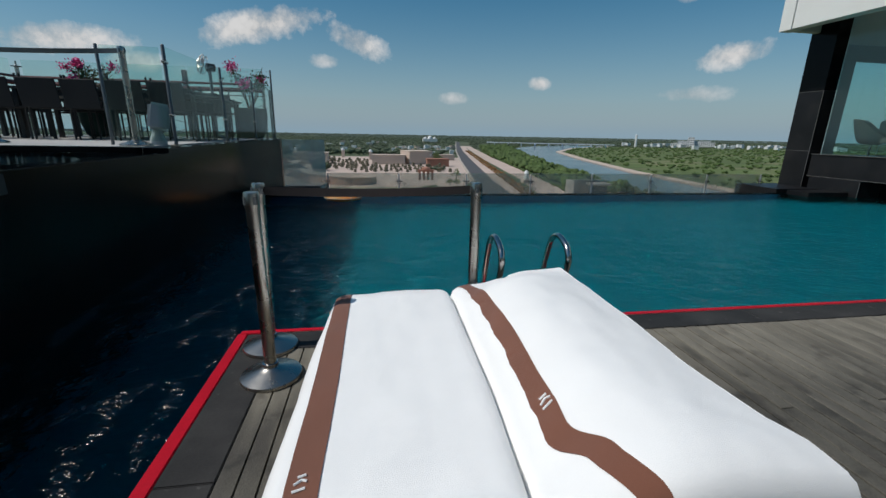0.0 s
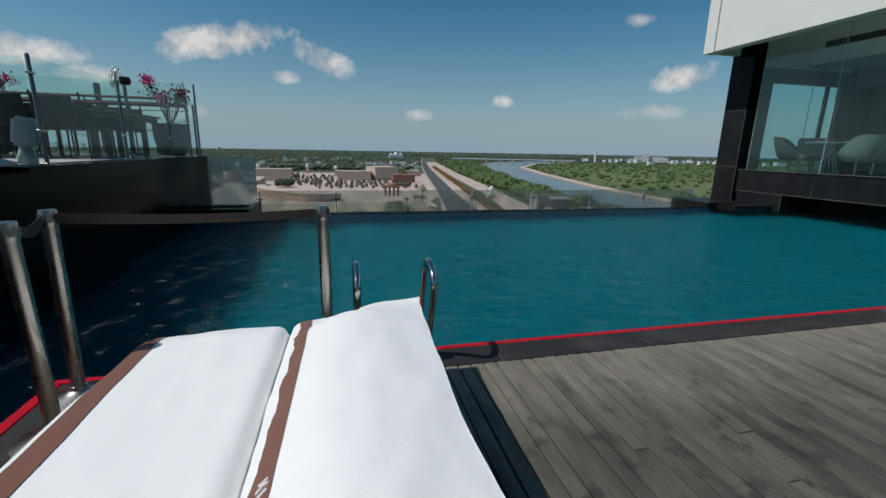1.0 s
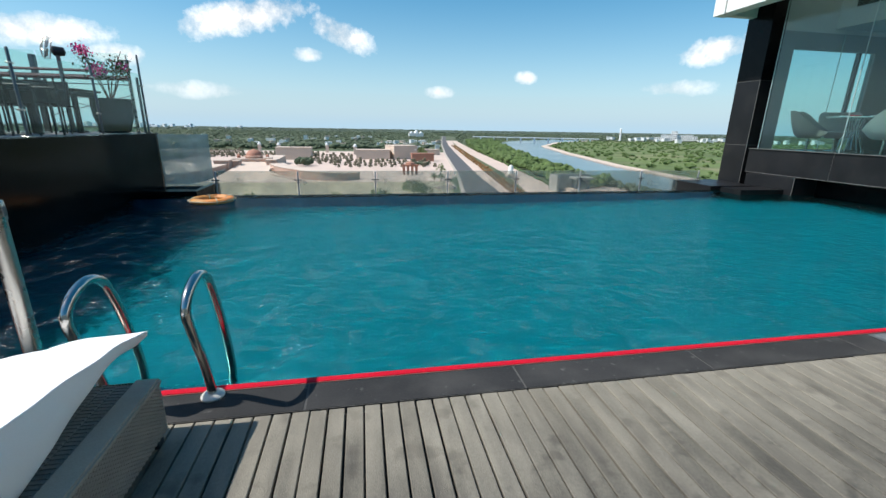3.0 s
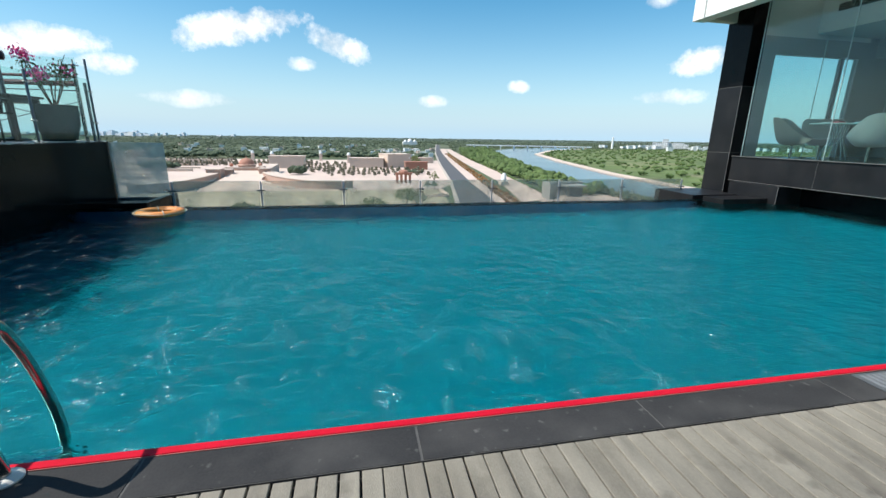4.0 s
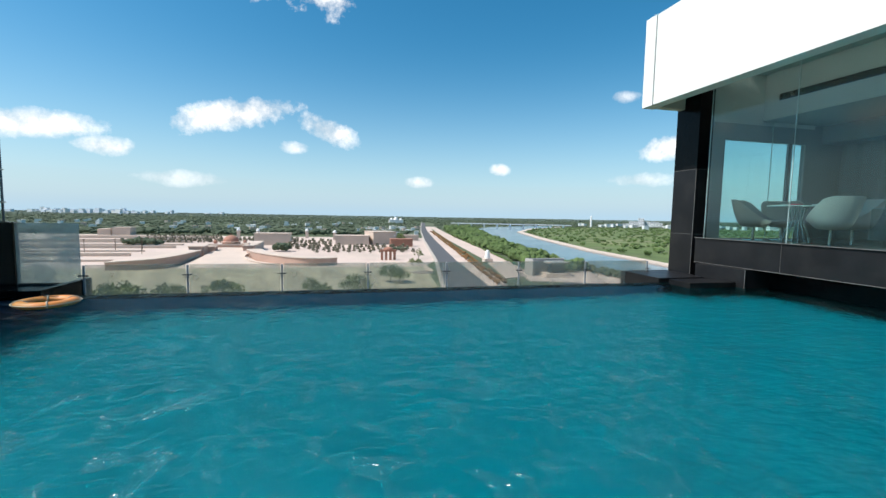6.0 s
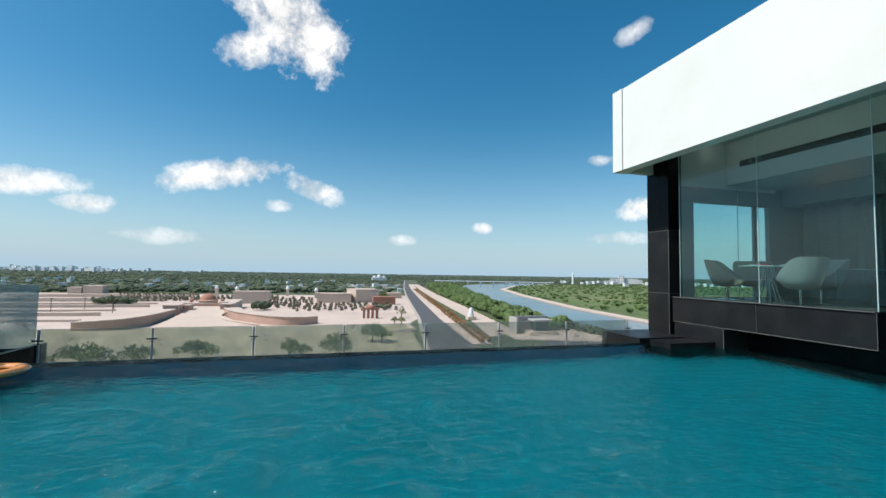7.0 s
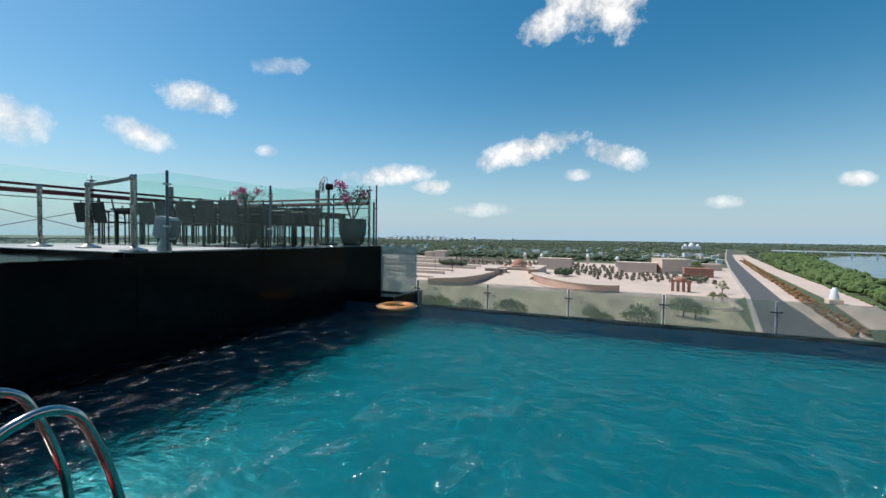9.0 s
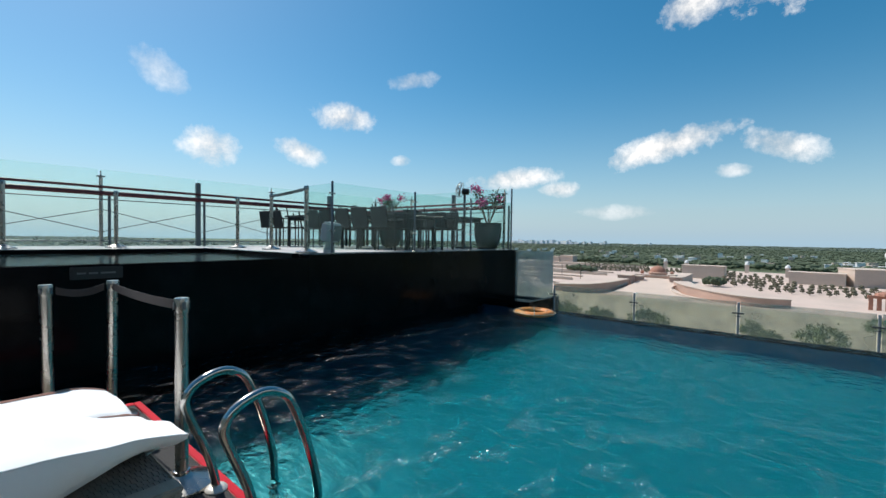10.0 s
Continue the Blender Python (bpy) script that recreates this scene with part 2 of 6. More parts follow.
def water_mat(name, tint, scales, strength, dist, mirror=0.6, gloss=0.05, chop=0.0):
    """Water: clear tinted refraction under a Fresnel reflection of the sky."""
    m = bpy.data.materials.new(name)
    m.use_nodes = True
    nt = m.node_tree
    nt.nodes.clear()
    out = nt.nodes.new("ShaderNodeOutputMaterial")
    rf = nt.nodes.new("ShaderNodeBsdfRefraction")
    rf.inputs["Color"].default_value = (*tint, 1)
    rf.inputs["Roughness"].default_value, rf.inputs["IOR"].default_value = 0.24, 1.33
    gl = nt.nodes.new("ShaderNodeBsdfGlossy")
    gl.inputs["Roughness"].default_value = gloss
    fr = nt.nodes.new("ShaderNodeFresnel")
    fr.inputs[0].default_value = 1.33
    sc = nt.nodes.new("ShaderNodeMath")
    sc.operation, sc.inputs[1].default_value = "MULTIPLY", mirror
    nt.links.new(fr.outputs[0], sc.inputs[0])
    mx = nt.nodes.new("ShaderNodeMixShader")
    nt.links.new(sc.outputs[0], mx.inputs[0])
    still = nt.nodes.new("ShaderNodeBsdfGlossy")
    still.inputs["Roughness"].default_value = 0.07
    nt.links.new(rf.outputs[0], mx.inputs[1])
    nt.links.new(still.outputs[0], mx.inputs[2])
    glint = nt.nodes.new("ShaderNodeMixShader")
    glint.inputs[0].default_value = 0.0
    nt.links.new(mx.outputs[0], glint.inputs[1])
    nt.links.new(gl.outputs[0], glint.inputs[2])
    nt.links.new(glint.outputs[0], out.inputs[0])
    geo = nt.nodes.new("ShaderNodeNewGeometry")
    total = None
    for s, amp, st in scales:
        mp = nt.nodes.new("ShaderNodeVectorMath")
        mp.operation = "MULTIPLY"
        mp.inputs[1].default_value = st
        nt.links.new(geo.outputs["Position"], mp.inputs[0])
        n = nt.nodes.new("ShaderNodeTexNoise")
        n.inputs["Scale"].default_value, n.inputs["Detail"].default_value, n.inputs["Distortion"].default_value = s, 2.5, 0.6
        nt.links.new(mp.outputs[0], n.inputs["Vector"])
        k = nt.nodes.new("ShaderNodeMath")
        k.operation, k.inputs[1].default_value = "MULTIPLY", amp
        nt.links.new(n.outputs[0], k.inputs[0])
        if total is None:
            total = k
        else:
            a = nt.nodes.new("ShaderNodeMath")
            nt.links.new(total.outputs[0], a.inputs[0])
            nt.links.new(k.outputs[0], a.inputs[1])
            total = a
    swell = total
    if chop:
        # cat's-paws: patches of small steep ripples that catch the sun
        def wave_noise(s, st, detail):
            mp = nt.nodes.new("ShaderNodeVectorMath")
            mp.operation = "MULTIPLY"
            mp.inputs[1].default_value = st
            nt.links.new(geo.outputs["Position"], mp.inputs[0])
            n = nt.nodes.new("ShaderNodeTexNoise")
            n.inputs["Scale"].default_value, n.inputs["Detail"].default_value = s, detail
            nt.links.new(mp.outputs[0], n.inputs["Vector"])
            return n
        where = nt.nodes.new("ShaderNodeMapRange")
        where.inputs[1].default_value, where.inputs[2].default_value = 0.545, 0.605
        nt.links.new(wave_noise(4.6, (1.5, 0.8, 1), 3.0).outputs[0], where.inputs[0])
        k = nt.nodes.new("ShaderNodeMath")
        k.operation = "MULTIPLY"
        nt.links.new(where.outputs[0], k.inputs[0])
        nt.links.new(wave_noise(28.0, (1, 1, 1), 1.0).outputs[0], k.inputs[1])
        a = nt.nodes.new("ShaderNodeMath")
        a.operation, a.inputs[1].default_value = "MULTIPLY_ADD", chop
        nt.links.new(k.outputs[0], a.inputs[0])
        nt.links.new(total.outputs[0], a.inputs[2])
        total = a
        gw = nt.nodes.new("ShaderNodeMath")
        gw.operation, gw.inputs[1].default_value = "MULTIPLY", 0.055
        nt.links.new(where.outputs[0], gw.inputs[0])
        nt.links.new(gw.outputs[0], glint.inputs[0])
    bp = nt.nodes.new("ShaderNodeBump")
    bp.inputs["Strength"].default_value, bp.inputs["Distance"].default_value = strength, dist
    nt.links.new(total.outputs[0], bp.inputs["Height"])
    nt.links.new(bp.outputs[0], gl.inputs["Normal"])
    calm = nt.nodes.new("ShaderNodeBump")
    calm.inputs["Strength"].default_value, calm.inputs["Distance"].default_value = strength, dist
    nt.links.new(swell.outputs[0], calm.inputs["Height"])
    for node in (rf, fr, still):
        nt.links.new(calm.outputs[0], node.inputs["Normal"])
    return m


M_WATER = water_mat("pool water", (0.26, 0.93, 0.98), ((2.3, 0.60, (1, 1.4, 1)), (6.0, 0.50, (0.8, 1.3, 1)), (15.0, 0.20, (0.9, 1.2, 1))), 1.0, 0.085, 0.29, 0.22, 0.52)
M_STILL = water_mat("still water", (0.8, 0.95, 0.95), ((6.0, 0.2, (1, 1, 1)),), 0.3, 0.01, 0.3)
M_TILE = mat("turquoise mosaic", (0.0004, 0.090, 0.108), 0.35, var=0.10, scale=0.9, fine=14, bump=0.05)
M_NAVY = mat("deep blue mosaic", (0.001, 0.090, 0.190), 0.4, var=0.15, scale=0.9, fine=14, bump=0.05)
M_GRANITE = mat("black granite", (0.0045, 0.0045, 0.005), 0.16, var=0.5, scale=2.0, fine=160, bump=0.04, rand=0.12, dirt=(0.010, 0.010, 0.011), dirt_scale=2.5, rough_var=0.06, spec=0.1)
M_HONED = mat("honed dark grey granite", (0.012, 0.012, 0.013), 0.42, var=0.45, scale=2.2, fine=150, bump=0.06, rand=0.2, dirt=(0.023, 0.022, 0.021), dirt_scale=1.6, rough_var=0.1, spec=0.25)
# thin pale lines along the granite edges and one joint
M_ARRIS = mat("pale granite edge", (0.17, 0.165, 0.155), 0.7, var=0.3, fine=70)
M_COPING = mat("grey-black slate coping", (0.030, 0.0295, 0.029), 0.72, var=0.45, scale=2.6, fine=120, bump=0.2, rand=0.15, dirt=(0.060, 0.058, 0.055), dirt_scale=2.4, spec=0.2, stain=((0.15, 0.145, 0.135), 17.0, 0.64, 0.80))
M_RED = mat("red edge paint", (0.46, 0.004, 0.018), 0.6, var=0.22, scale=4, fine=60, bump=0.1, spec=0.15)
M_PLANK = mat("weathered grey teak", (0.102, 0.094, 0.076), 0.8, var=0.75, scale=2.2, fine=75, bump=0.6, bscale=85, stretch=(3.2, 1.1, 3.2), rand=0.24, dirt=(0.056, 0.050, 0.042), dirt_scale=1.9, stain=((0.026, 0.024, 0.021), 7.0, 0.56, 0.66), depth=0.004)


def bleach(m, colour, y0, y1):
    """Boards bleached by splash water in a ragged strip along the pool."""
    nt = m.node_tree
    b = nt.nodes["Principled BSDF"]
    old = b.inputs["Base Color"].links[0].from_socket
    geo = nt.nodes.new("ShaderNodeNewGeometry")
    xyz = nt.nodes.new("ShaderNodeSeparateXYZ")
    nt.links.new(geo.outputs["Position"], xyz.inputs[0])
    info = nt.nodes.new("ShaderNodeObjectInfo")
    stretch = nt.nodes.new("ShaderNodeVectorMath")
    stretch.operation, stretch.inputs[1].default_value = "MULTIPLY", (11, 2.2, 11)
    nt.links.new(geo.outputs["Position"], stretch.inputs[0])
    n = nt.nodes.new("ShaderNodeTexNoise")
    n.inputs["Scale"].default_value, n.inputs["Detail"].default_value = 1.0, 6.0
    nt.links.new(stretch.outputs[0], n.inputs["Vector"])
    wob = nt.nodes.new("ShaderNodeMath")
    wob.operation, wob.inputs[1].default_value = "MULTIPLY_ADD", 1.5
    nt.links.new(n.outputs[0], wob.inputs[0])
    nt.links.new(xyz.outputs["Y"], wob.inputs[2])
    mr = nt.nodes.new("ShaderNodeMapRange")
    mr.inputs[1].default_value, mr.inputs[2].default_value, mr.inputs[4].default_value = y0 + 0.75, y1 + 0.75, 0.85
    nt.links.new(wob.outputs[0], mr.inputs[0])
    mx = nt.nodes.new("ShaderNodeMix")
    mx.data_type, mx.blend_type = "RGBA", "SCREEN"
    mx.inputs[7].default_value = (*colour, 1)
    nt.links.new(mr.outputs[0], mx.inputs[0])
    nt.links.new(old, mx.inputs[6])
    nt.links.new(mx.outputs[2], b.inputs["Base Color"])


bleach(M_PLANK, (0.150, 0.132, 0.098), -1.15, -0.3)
M_DARK = mat("dark underside", (0.02, 0.02, 0.02), 0.9, var=0.2)
M_STEEL = mat("brushed stainless steel", (0.40, 0.38, 0.345), 0.28, metal=1.0, var=0.05, scale=8, fine=90, bump=0.03)
M_CHROME = mat("polished steel", (0.46, 0.44, 0.41), 0.17, metal=1.0, var=0.04, bump=0, rough_var=0.04)
M_STEELDK = mat("grey painted steel", (0.13, 0.14, 0.145), 0.45, metal=0.5, var=0.12, bump=0.05)
M_BELT = mat("brown webbing belt", (0.034, 0.024, 0.021), 0.8, var=0.15, fine=300, bump=0.2)
M_TOWEL = mat("white terry towel", (0.95, 0.945, 0.92), 0.95, var=0.03, scale=5, fine=260, bump=0.5, bscale=420, depth=0.003, sheen=0.3)
M_STRIPE = mat("brown terry stripe", (0.19, 0.075, 0.045), 0.95, var=0.10, scale=7, fine=260, bump=0.5, bscale=420, depth=0.003, sheen=0.2)
M_RATTAN = mat("grey woven rattan", (0.22, 0.205, 0.185), 0.7, var=0.25, scale=6, fine=120, bump=0.2, rand=0.1)
M_RATTANF = mat("fine pale rattan", (0.33, 0.295, 0.24), 0.75, var=0.22, scale=5, fine=170, bump=0.5, bscale=220, depth=0.003, stretch=(1, 1.6, 1.6))
M_FLANGE = mat("dull white metal", (0.62, 0.59, 0.53), 0.45, metal=0.35, var=0.12, fine=90, bump=0.08)
M_MORTAR = mat("pale pink grout", (0.30, 0.13, 0.11), 0.85, var=0.3, fine=60)
M_JOINT = mat("pale grey grout", (0.075, 0.073, 0.068), 0.85, var=0.3, fine=60)
M_ORANGE = mat("faded orange foam vinyl", (0.62, 0.22, 0.045), 0.55, var=0.12, scale=5, bump=0.1, dirt=(0.5, 0.26, 0.12), dirt_scale=6)
M_ROPE = mat("pale rope", (0.5, 0.42, 0.32), 0.9)
M_GRATE = mat("dull grey metal grate", (0.16, 0.17, 0.175), 0.6, var=0.15)
M_WHITE = mat("white painted panel", (0.78, 0.77, 0.72), 0.55, var=0.035, scale=0.7, fine=30, bump=0.06, dirt=(0.72, 0.70, 0.63), dirt_scale=0.6)
M_CREAM = mat("cream plaster", (0.62, 0.58, 0.47), 0.8, var=0.06, scale=1.0, bump=0.1)
M_STONE = mat("pale terrace paving", (0.45, 0.44, 0.42), 0.7, var=0.12, scale=1.5, bump=0.15)
M_GLASS = glass("clear green glass", (0.92, 0.985, 0.965), haze=0.05, haze_col=(0.80, 0.95, 0.91), mirror=0.5)
M_FRONT = glass("hazy green balustrade glass", (0.88, 0.96, 0.94), haze=0.013, haze_col=(0.55, 0.70, 0.64), mirror=0.45)
M_HAZY = glass("dusty pool glass", (0.94, 0.95, 0.92), haze=0.30, haze_col=(0.62, 0.58, 0.48))
M_FROST = glass("frosted glass", (0.82, 0.88, 0.86), haze=0.5, haze_col=(0.62, 0.66, 0.64))
M_PANE = glass("tinted facade glass", (0.82, 0.93, 0.92), haze=0.03, haze_col=(0.42, 0.58, 0.58), mirror=1.0)
M_EDGE = mat("polished glass edge", (0.55, 0.68, 0.66), 0.2, var=0.05, bump=0)
M_MESHBLK = mat("black mesh fabric", (0.010, 0.010, 0.011), 0.8, var=0.2, fine=300, bump=0.2)
M_BLACK = mat("black powder coat", (0.012, 0.012, 0.013), 0.5, var=0.15, bump=0.05)
M_TABLE = mat("dark table top", (0.022, 0.019, 0.018), 0.45, var=0.2)
M_REDRAIL = mat("dark red painted rail", (0.10, 0.016, 0.020), 0.5, var=0.15, bump=0.05)
M_POT = mat("dark green glazed pot", (0.012, 0.035, 0.032), 0.55, var=0.2, scale=5, bump=0.08, spec=0.2)
M_SOIL = mat("soil", (0.06, 0.045, 0.03), 0.95)
M_PINK = mat("bougainvillea petals", (0.74, 0.06, 0.26), 0.7, var=0.3, scale=12, bump=0)
M_LEAF = mat("leaves", (0.045, 0.085, 0.025), 0.6, var=0.4, scale=7, bump=0)
M_TWIG = mat("twigs", (0.09, 0.065, 0.045), 0.9)
M_GREYBOX = mat("light grey plastic", (0.42, 0.43, 0.43), 0.5, var=0.06, bump=0.05)
M_SHELL = mat("beige leatherette shell", (0.60, 0.57, 0.52), 0.5, var=0.06, scale=3, bump=0.05)
M_CURTAIN = mat("grey curtain", (0.26, 0.27, 0.28), 0.85, var=0.12, scale=2, bump=0.15, stretch=(1, 1, 0.1))
M_FLOORIN = mat("dark carpet", (0.05, 0.047, 0.045), 0.9, var=0.15)
M_CEIL = mat("white ceiling", (0.55, 0.56, 0.55), 0.8, var=0.03, bump=0.03)
M_DROP = mat("grey bulkhead", (0.26, 0.27, 0.28), 0.75, var=0.06)
M_NAPKIN = mat("white napkin", (0.75, 0.75, 0.74), 0.9)
M_REDNAP = mat("red napkin", (0.45, 0.05, 0.07), 0.9)


# ---- building helpers ----
def box(bm, x0, y0, z0, x1, y1, z1, m=None):
    vs = [bm.verts.new((x, y, z)) for z in (z0, z1) for x, y in ((x0, y0), (x1, y0), (x1, y1), (x0, y1))]
    if m is not None:
        for v in vs:
            v.co = m @ v.co
    for f in ((3, 2, 1, 0), (4, 5, 6, 7), (0, 1, 5, 4), (1, 2, 6, 5), (2, 3, 7, 6), (3, 0, 4, 7)):
        bm.faces.new([vs[i] for i in f])
    return bm


def bev(bm, w=0.006, seg=2):
    bmesh.ops.bevel(bm, geom=list(bm.edges), offset=w, segments=seg, affect="EDGES", clamp_overlap=True)
    return bm


def slab(x0, y0, z0, x1, y1, z1, w=0.0, seg=2):
    bm = box(bmesh.new(), x0, y0, z0, x1, y1, z1)
    return bev(bm, w, seg) if w else bm


def lathe(bm, profile, n=20, at=(0, 0, 0), cap=True):
    rings = []
    for r, z in profile:
        rings.append([bm.verts.new((at[0] + r * math.cos(2 * math.pi * i / n), at[1] + r * math.sin(2 * math.pi * i / n), at[2] + z)) for i in range(n)])
    for a, b in zip(rings, rings[1:]):
        for i in range(n):
            bm.faces.new((a[i], a[(i + 1) % n], b[(i + 1) % n], b[i]))
    if cap:
        bm.faces.new(list(reversed(rings[0])))
        bm.faces.new(rings[-1])
    return bm


def tube(bm, pts, r, n=8, closed=False):
    pts = [Vector(p) for p in pts]
    k = len(pts)
    rings, side = [], None
    for i, p in enumerate(pts):
        a = pts[i - 1] if (i > 0 or closed) else p
        b = pts[(i + 1) % k] if (i < k - 1 or closed) else p
        d = (b - a).normalized()
        if side is None:
            side = d.cross(Vector((0, 0, 1)) if abs(d.z) < 0.9 else Vector((1, 0, 0))).normalized()
        side = (side - d * side.dot(d)).normalized()
        up = d.cross(side)
        rr = r[i] if isinstance(r, (list, tuple)) else r
        rings.append([bm.verts.new(p + (side * math.cos(2 * math.pi * j / n) + up * math.sin(2 * math.pi * j / n)) * rr) for j in range(n)])
    pairs = list(zip(rings, rings[1:])) + ([(rings[-1], rings[0])] if closed else [])
    for a, b in pairs:
        for j in range(n):
            bm.faces.new((a[j], a[(j + 1) % n], b[(j + 1) % n], b[j]))
    if not closed:
        bm.faces.new(list(reversed(rings[0])))
        bm.faces.new(rings[-1])
    return bm


def smooth_path(pts, steps=6):
    pts = [Vector(p) for p in pts]
    ext = [pts[0] * 2 - pts[1], *pts, pts[-1] * 2 - pts[-2]]
    out = []
    for i in range(1, len(ext) - 2):
        p0, p1, p2, p3 = ext[i - 1:i + 3]
        for s in range(steps):
            u = s / steps
            out.append(0.5 * ((2 * p1) + (p2 - p0) * u + (2 * p0 - 5 * p1 + 4 * p2 - p3) * u * u + (3 * p1 - p0 - 3 * p2 + p3) * u ** 3))
    return out + [pts[-1]]


def mesh_of(name, bm, material, smooth=False):
    me = bpy.data.meshes.new(name)
    bmesh.ops.recalc_face_normals(bm, faces=bm.faces)
    if smooth:
        for f in bm.faces:
            f.smooth = True
    bm.to_mesh(me)
    bm.free()
    if smooth:
        me.set_sharp_from_angle(angle=radians(40))
    for x in (material if isinstance(material, (list, tuple)) else [material]):
        me.materials.append(x)
    return me


def part(name, bm, material, parent, label="", smooth=False):
    ob = new(name, mesh_of(name, bm, material, smooth))
    ob.parent = parent
    return tagged(ob, label)


def single(name, bm, material, label, category, group="", kind="", smooth=False):
    return tagged(new(name, mesh_of(name, bm, material, smooth)), label, category, group, kind)


def thing(name, label, category, at=(0, 0, 0), group="", kind=""):
    ob = new(name)
    ob.empty_display_size = 0.2
    ob.location = at
    return tagged(ob, label, category, group, kind)


def structure(name, bm, material, label, category, smooth=False):
    return single(name, bm, material, label, category, kind="structure", smooth=smooth)


# ---- pool shell ----
WATER, EDGE_Y, WALL_X, RIGHT_X, FLOOR_Z = -0.055, 6.55, -1.285, 13.4, -1.25
bm = bmesh.new()
box(bm, WALL_X - 0.2, -9.0, FLOOR_Z - 0.2, 0.0, 0.0, FLOOR_Z)
box(bm, WALL_X - 0.2, 0.0, FLOOR_Z - 0.2, RIGHT_X, EDGE_Y + 0.25, FLOOR_Z)
structure("pool_floor", bm, M_TILE, "turquoise mosaic floor of the swimming pool", "pool floor")
structure("pool_wall_deck", slab(0.001, -0.20, FLOOR_Z, RIGHT_X, -0.012, -0.045), M_TILE, "turquoise tiled pool wall below the deck", "pool wall")
structure("pool_wall_side", slab(0.012, -9.0, FLOOR_Z, 0.20, -0.201, -0.045), M_TILE, "turquoise tiled pool wall below the side coping", "pool wall")
structure("pool_wall_edge", slab(WALL_X, EDGE_Y, FLOOR_Z, 11.0, EDGE_Y + 0.22, WATER - 0.15), M_NAVY, "tiled overflow wall of the infinity edge", "pool wall")
# dark cap added so the sunlit wall top shows no bright line
structure("pool_edge_cap", slab(WALL_X, EDGE_Y, WATER - 0.149, 11.0, EDGE_Y + 0.22, WATER - 0.012), M_GRANITE, "added black lip that darkens the sunlit top of the infinity edge", "pool edge")
structure("pool_wall_dark", slab(RIGHT_X - 0.4, 0.0, FLOOR_Z, RIGHT_X, EDGE_Y + 1.6, 0.34), M_GRANITE, "black granite pool wall under the restaurant", "pool wall")
structure("pool_end_wall", slab(11.001, EDGE_Y - 0.05, FLOOR_Z, RIGHT_X - 0.401, EDGE_Y + 0.22, -0.08), M_GRANITE, "black granite pool wall by the column", "pool wall")

# water: one rippled sheet over the L-shaped basin
bm = bmesh.new()


nodes = {}


def water_node(i, j):
    if (i, j) not in nodes:
        x, y = WALL_X + 0.001 + i * 0.1285, -9.0 + j * 0.125
        calm = min(1.0, max(0.0, (EDGE_Y + 0.2 - y) / 0.8))
        z = WATER + calm * 0.006 * (noise.noise((x * 1.3, y * 1.9, 0.3)) + 0.6 * noise.noise((x * 3.7, y * 4.4, 2.7)))
        nodes[i, j] = bm.verts.new((x, y, z))
    return nodes[i, j]


for j in range(126):
    for i in range(111):
        if j >= 72 or i < 10:
            bm.faces.new((water_node(i, j), water_node(i + 1, j), water_node(i + 1, j + 1), water_node(i, j + 1)))
wm = bpy.data.meshes.new("water")
for f in bm.faces:
    f.smooth = True
bm.to_mesh(wm)
bm.free()
wm.materials.append(M_WATER)
water = tagged(new("water", wm), "rippling turquoise swimming pool water", "pool water", kind="structure")
water.visible_shadow = False

# catch trough beyond the infinity edge
structure("overflow_trough", slab(WALL_X - 0.2, EDGE_Y + 0.22, -1.25, RIGHT_X, 8.35, -1.0), M_GRANITE, "black stone overflow trough below the infinity edge", "trough")
structure("hotel_body", slab(-9.0, -14.0, -32.0, 24.0, 8.3, FLOOR_Z - 0.21), M_CREAM, "plain hotel storeys below the pool deck", "building")

# ---- deck edge ----
coping = thing("coping", "dark slate coping with a red painted edge along the pool", "coping", kind="structure")
joints = [0.27, 1.45, 2.58, 3.69, 4.82, 5.95, 7.1, 8.25, 9.4, 10.6, 11.8, 13.0]
for a, b in zip(joints, joints[1:]):
    part("slab", slab(a + 0.0015, -0.275, -0.04, b - 0.0015, -0.056, 0.0, 0.004), M_COPING, coping)
side = [-0.275, -1.3, -2.35, -3.4, -4.5, -5.6, -6.8]
part("slab", slab(0.052, -0.275, -0.04, 0.2685, -0.056, 0.0, 0.004), M_COPING, coping)
for a, b in zip(side, side[1:]):
    part("slab", slab(0.052, b + 0.0015, -0.04, 0.268, a - 0.0015, 0.0, 0.004), M_COPING, coping)
part("mortar", slab(0.27, -0.274, -0.05, 13.0, -0.0565, -0.0025), M_JOINT, coping, "pale grout between the slabs")
part("grout_line", slab(0.27, -0.0540, -0.03, 13.0, -0.0510, 0.0012), M_MORTAR, coping, "pale grout line")
part("red_edge", slab(0.0, -0.0505, -0.044, 13.0, -0.003, 0.003, 0.004), M_RED, coping, "red painted pool edge")
part("red_edge", slab(-0.012, -6.8, -0.044, 0.0505, -0.0515, 0.003, 0.004), M_RED, coping, "red painted pool edge")
structure("deck_base", slab(0.202, -7.0, -0.30, 13.0, -0.205, -0.045), M_DARK, "dark concrete bed below the deck planks", "deck base")
drain = thing("drain_cover", "grey metal drain cover set in the dark coping", "drain cover", (6.19, -0.235, 0.0))
part("frame", slab(0, 0, 0.0005, 0.42, 0.165, 0.006, 0.002), M_STEELDK, drain)
bm = bmesh.new()
for i in range(9):
    box(bm, 0.03 + i * 0.041, 0.02, 0.006, 0.055 + i * 0.041, 0.145, 0.009)
part("grate", bm, M_GRATE, drain, "pale grey slotted grate")

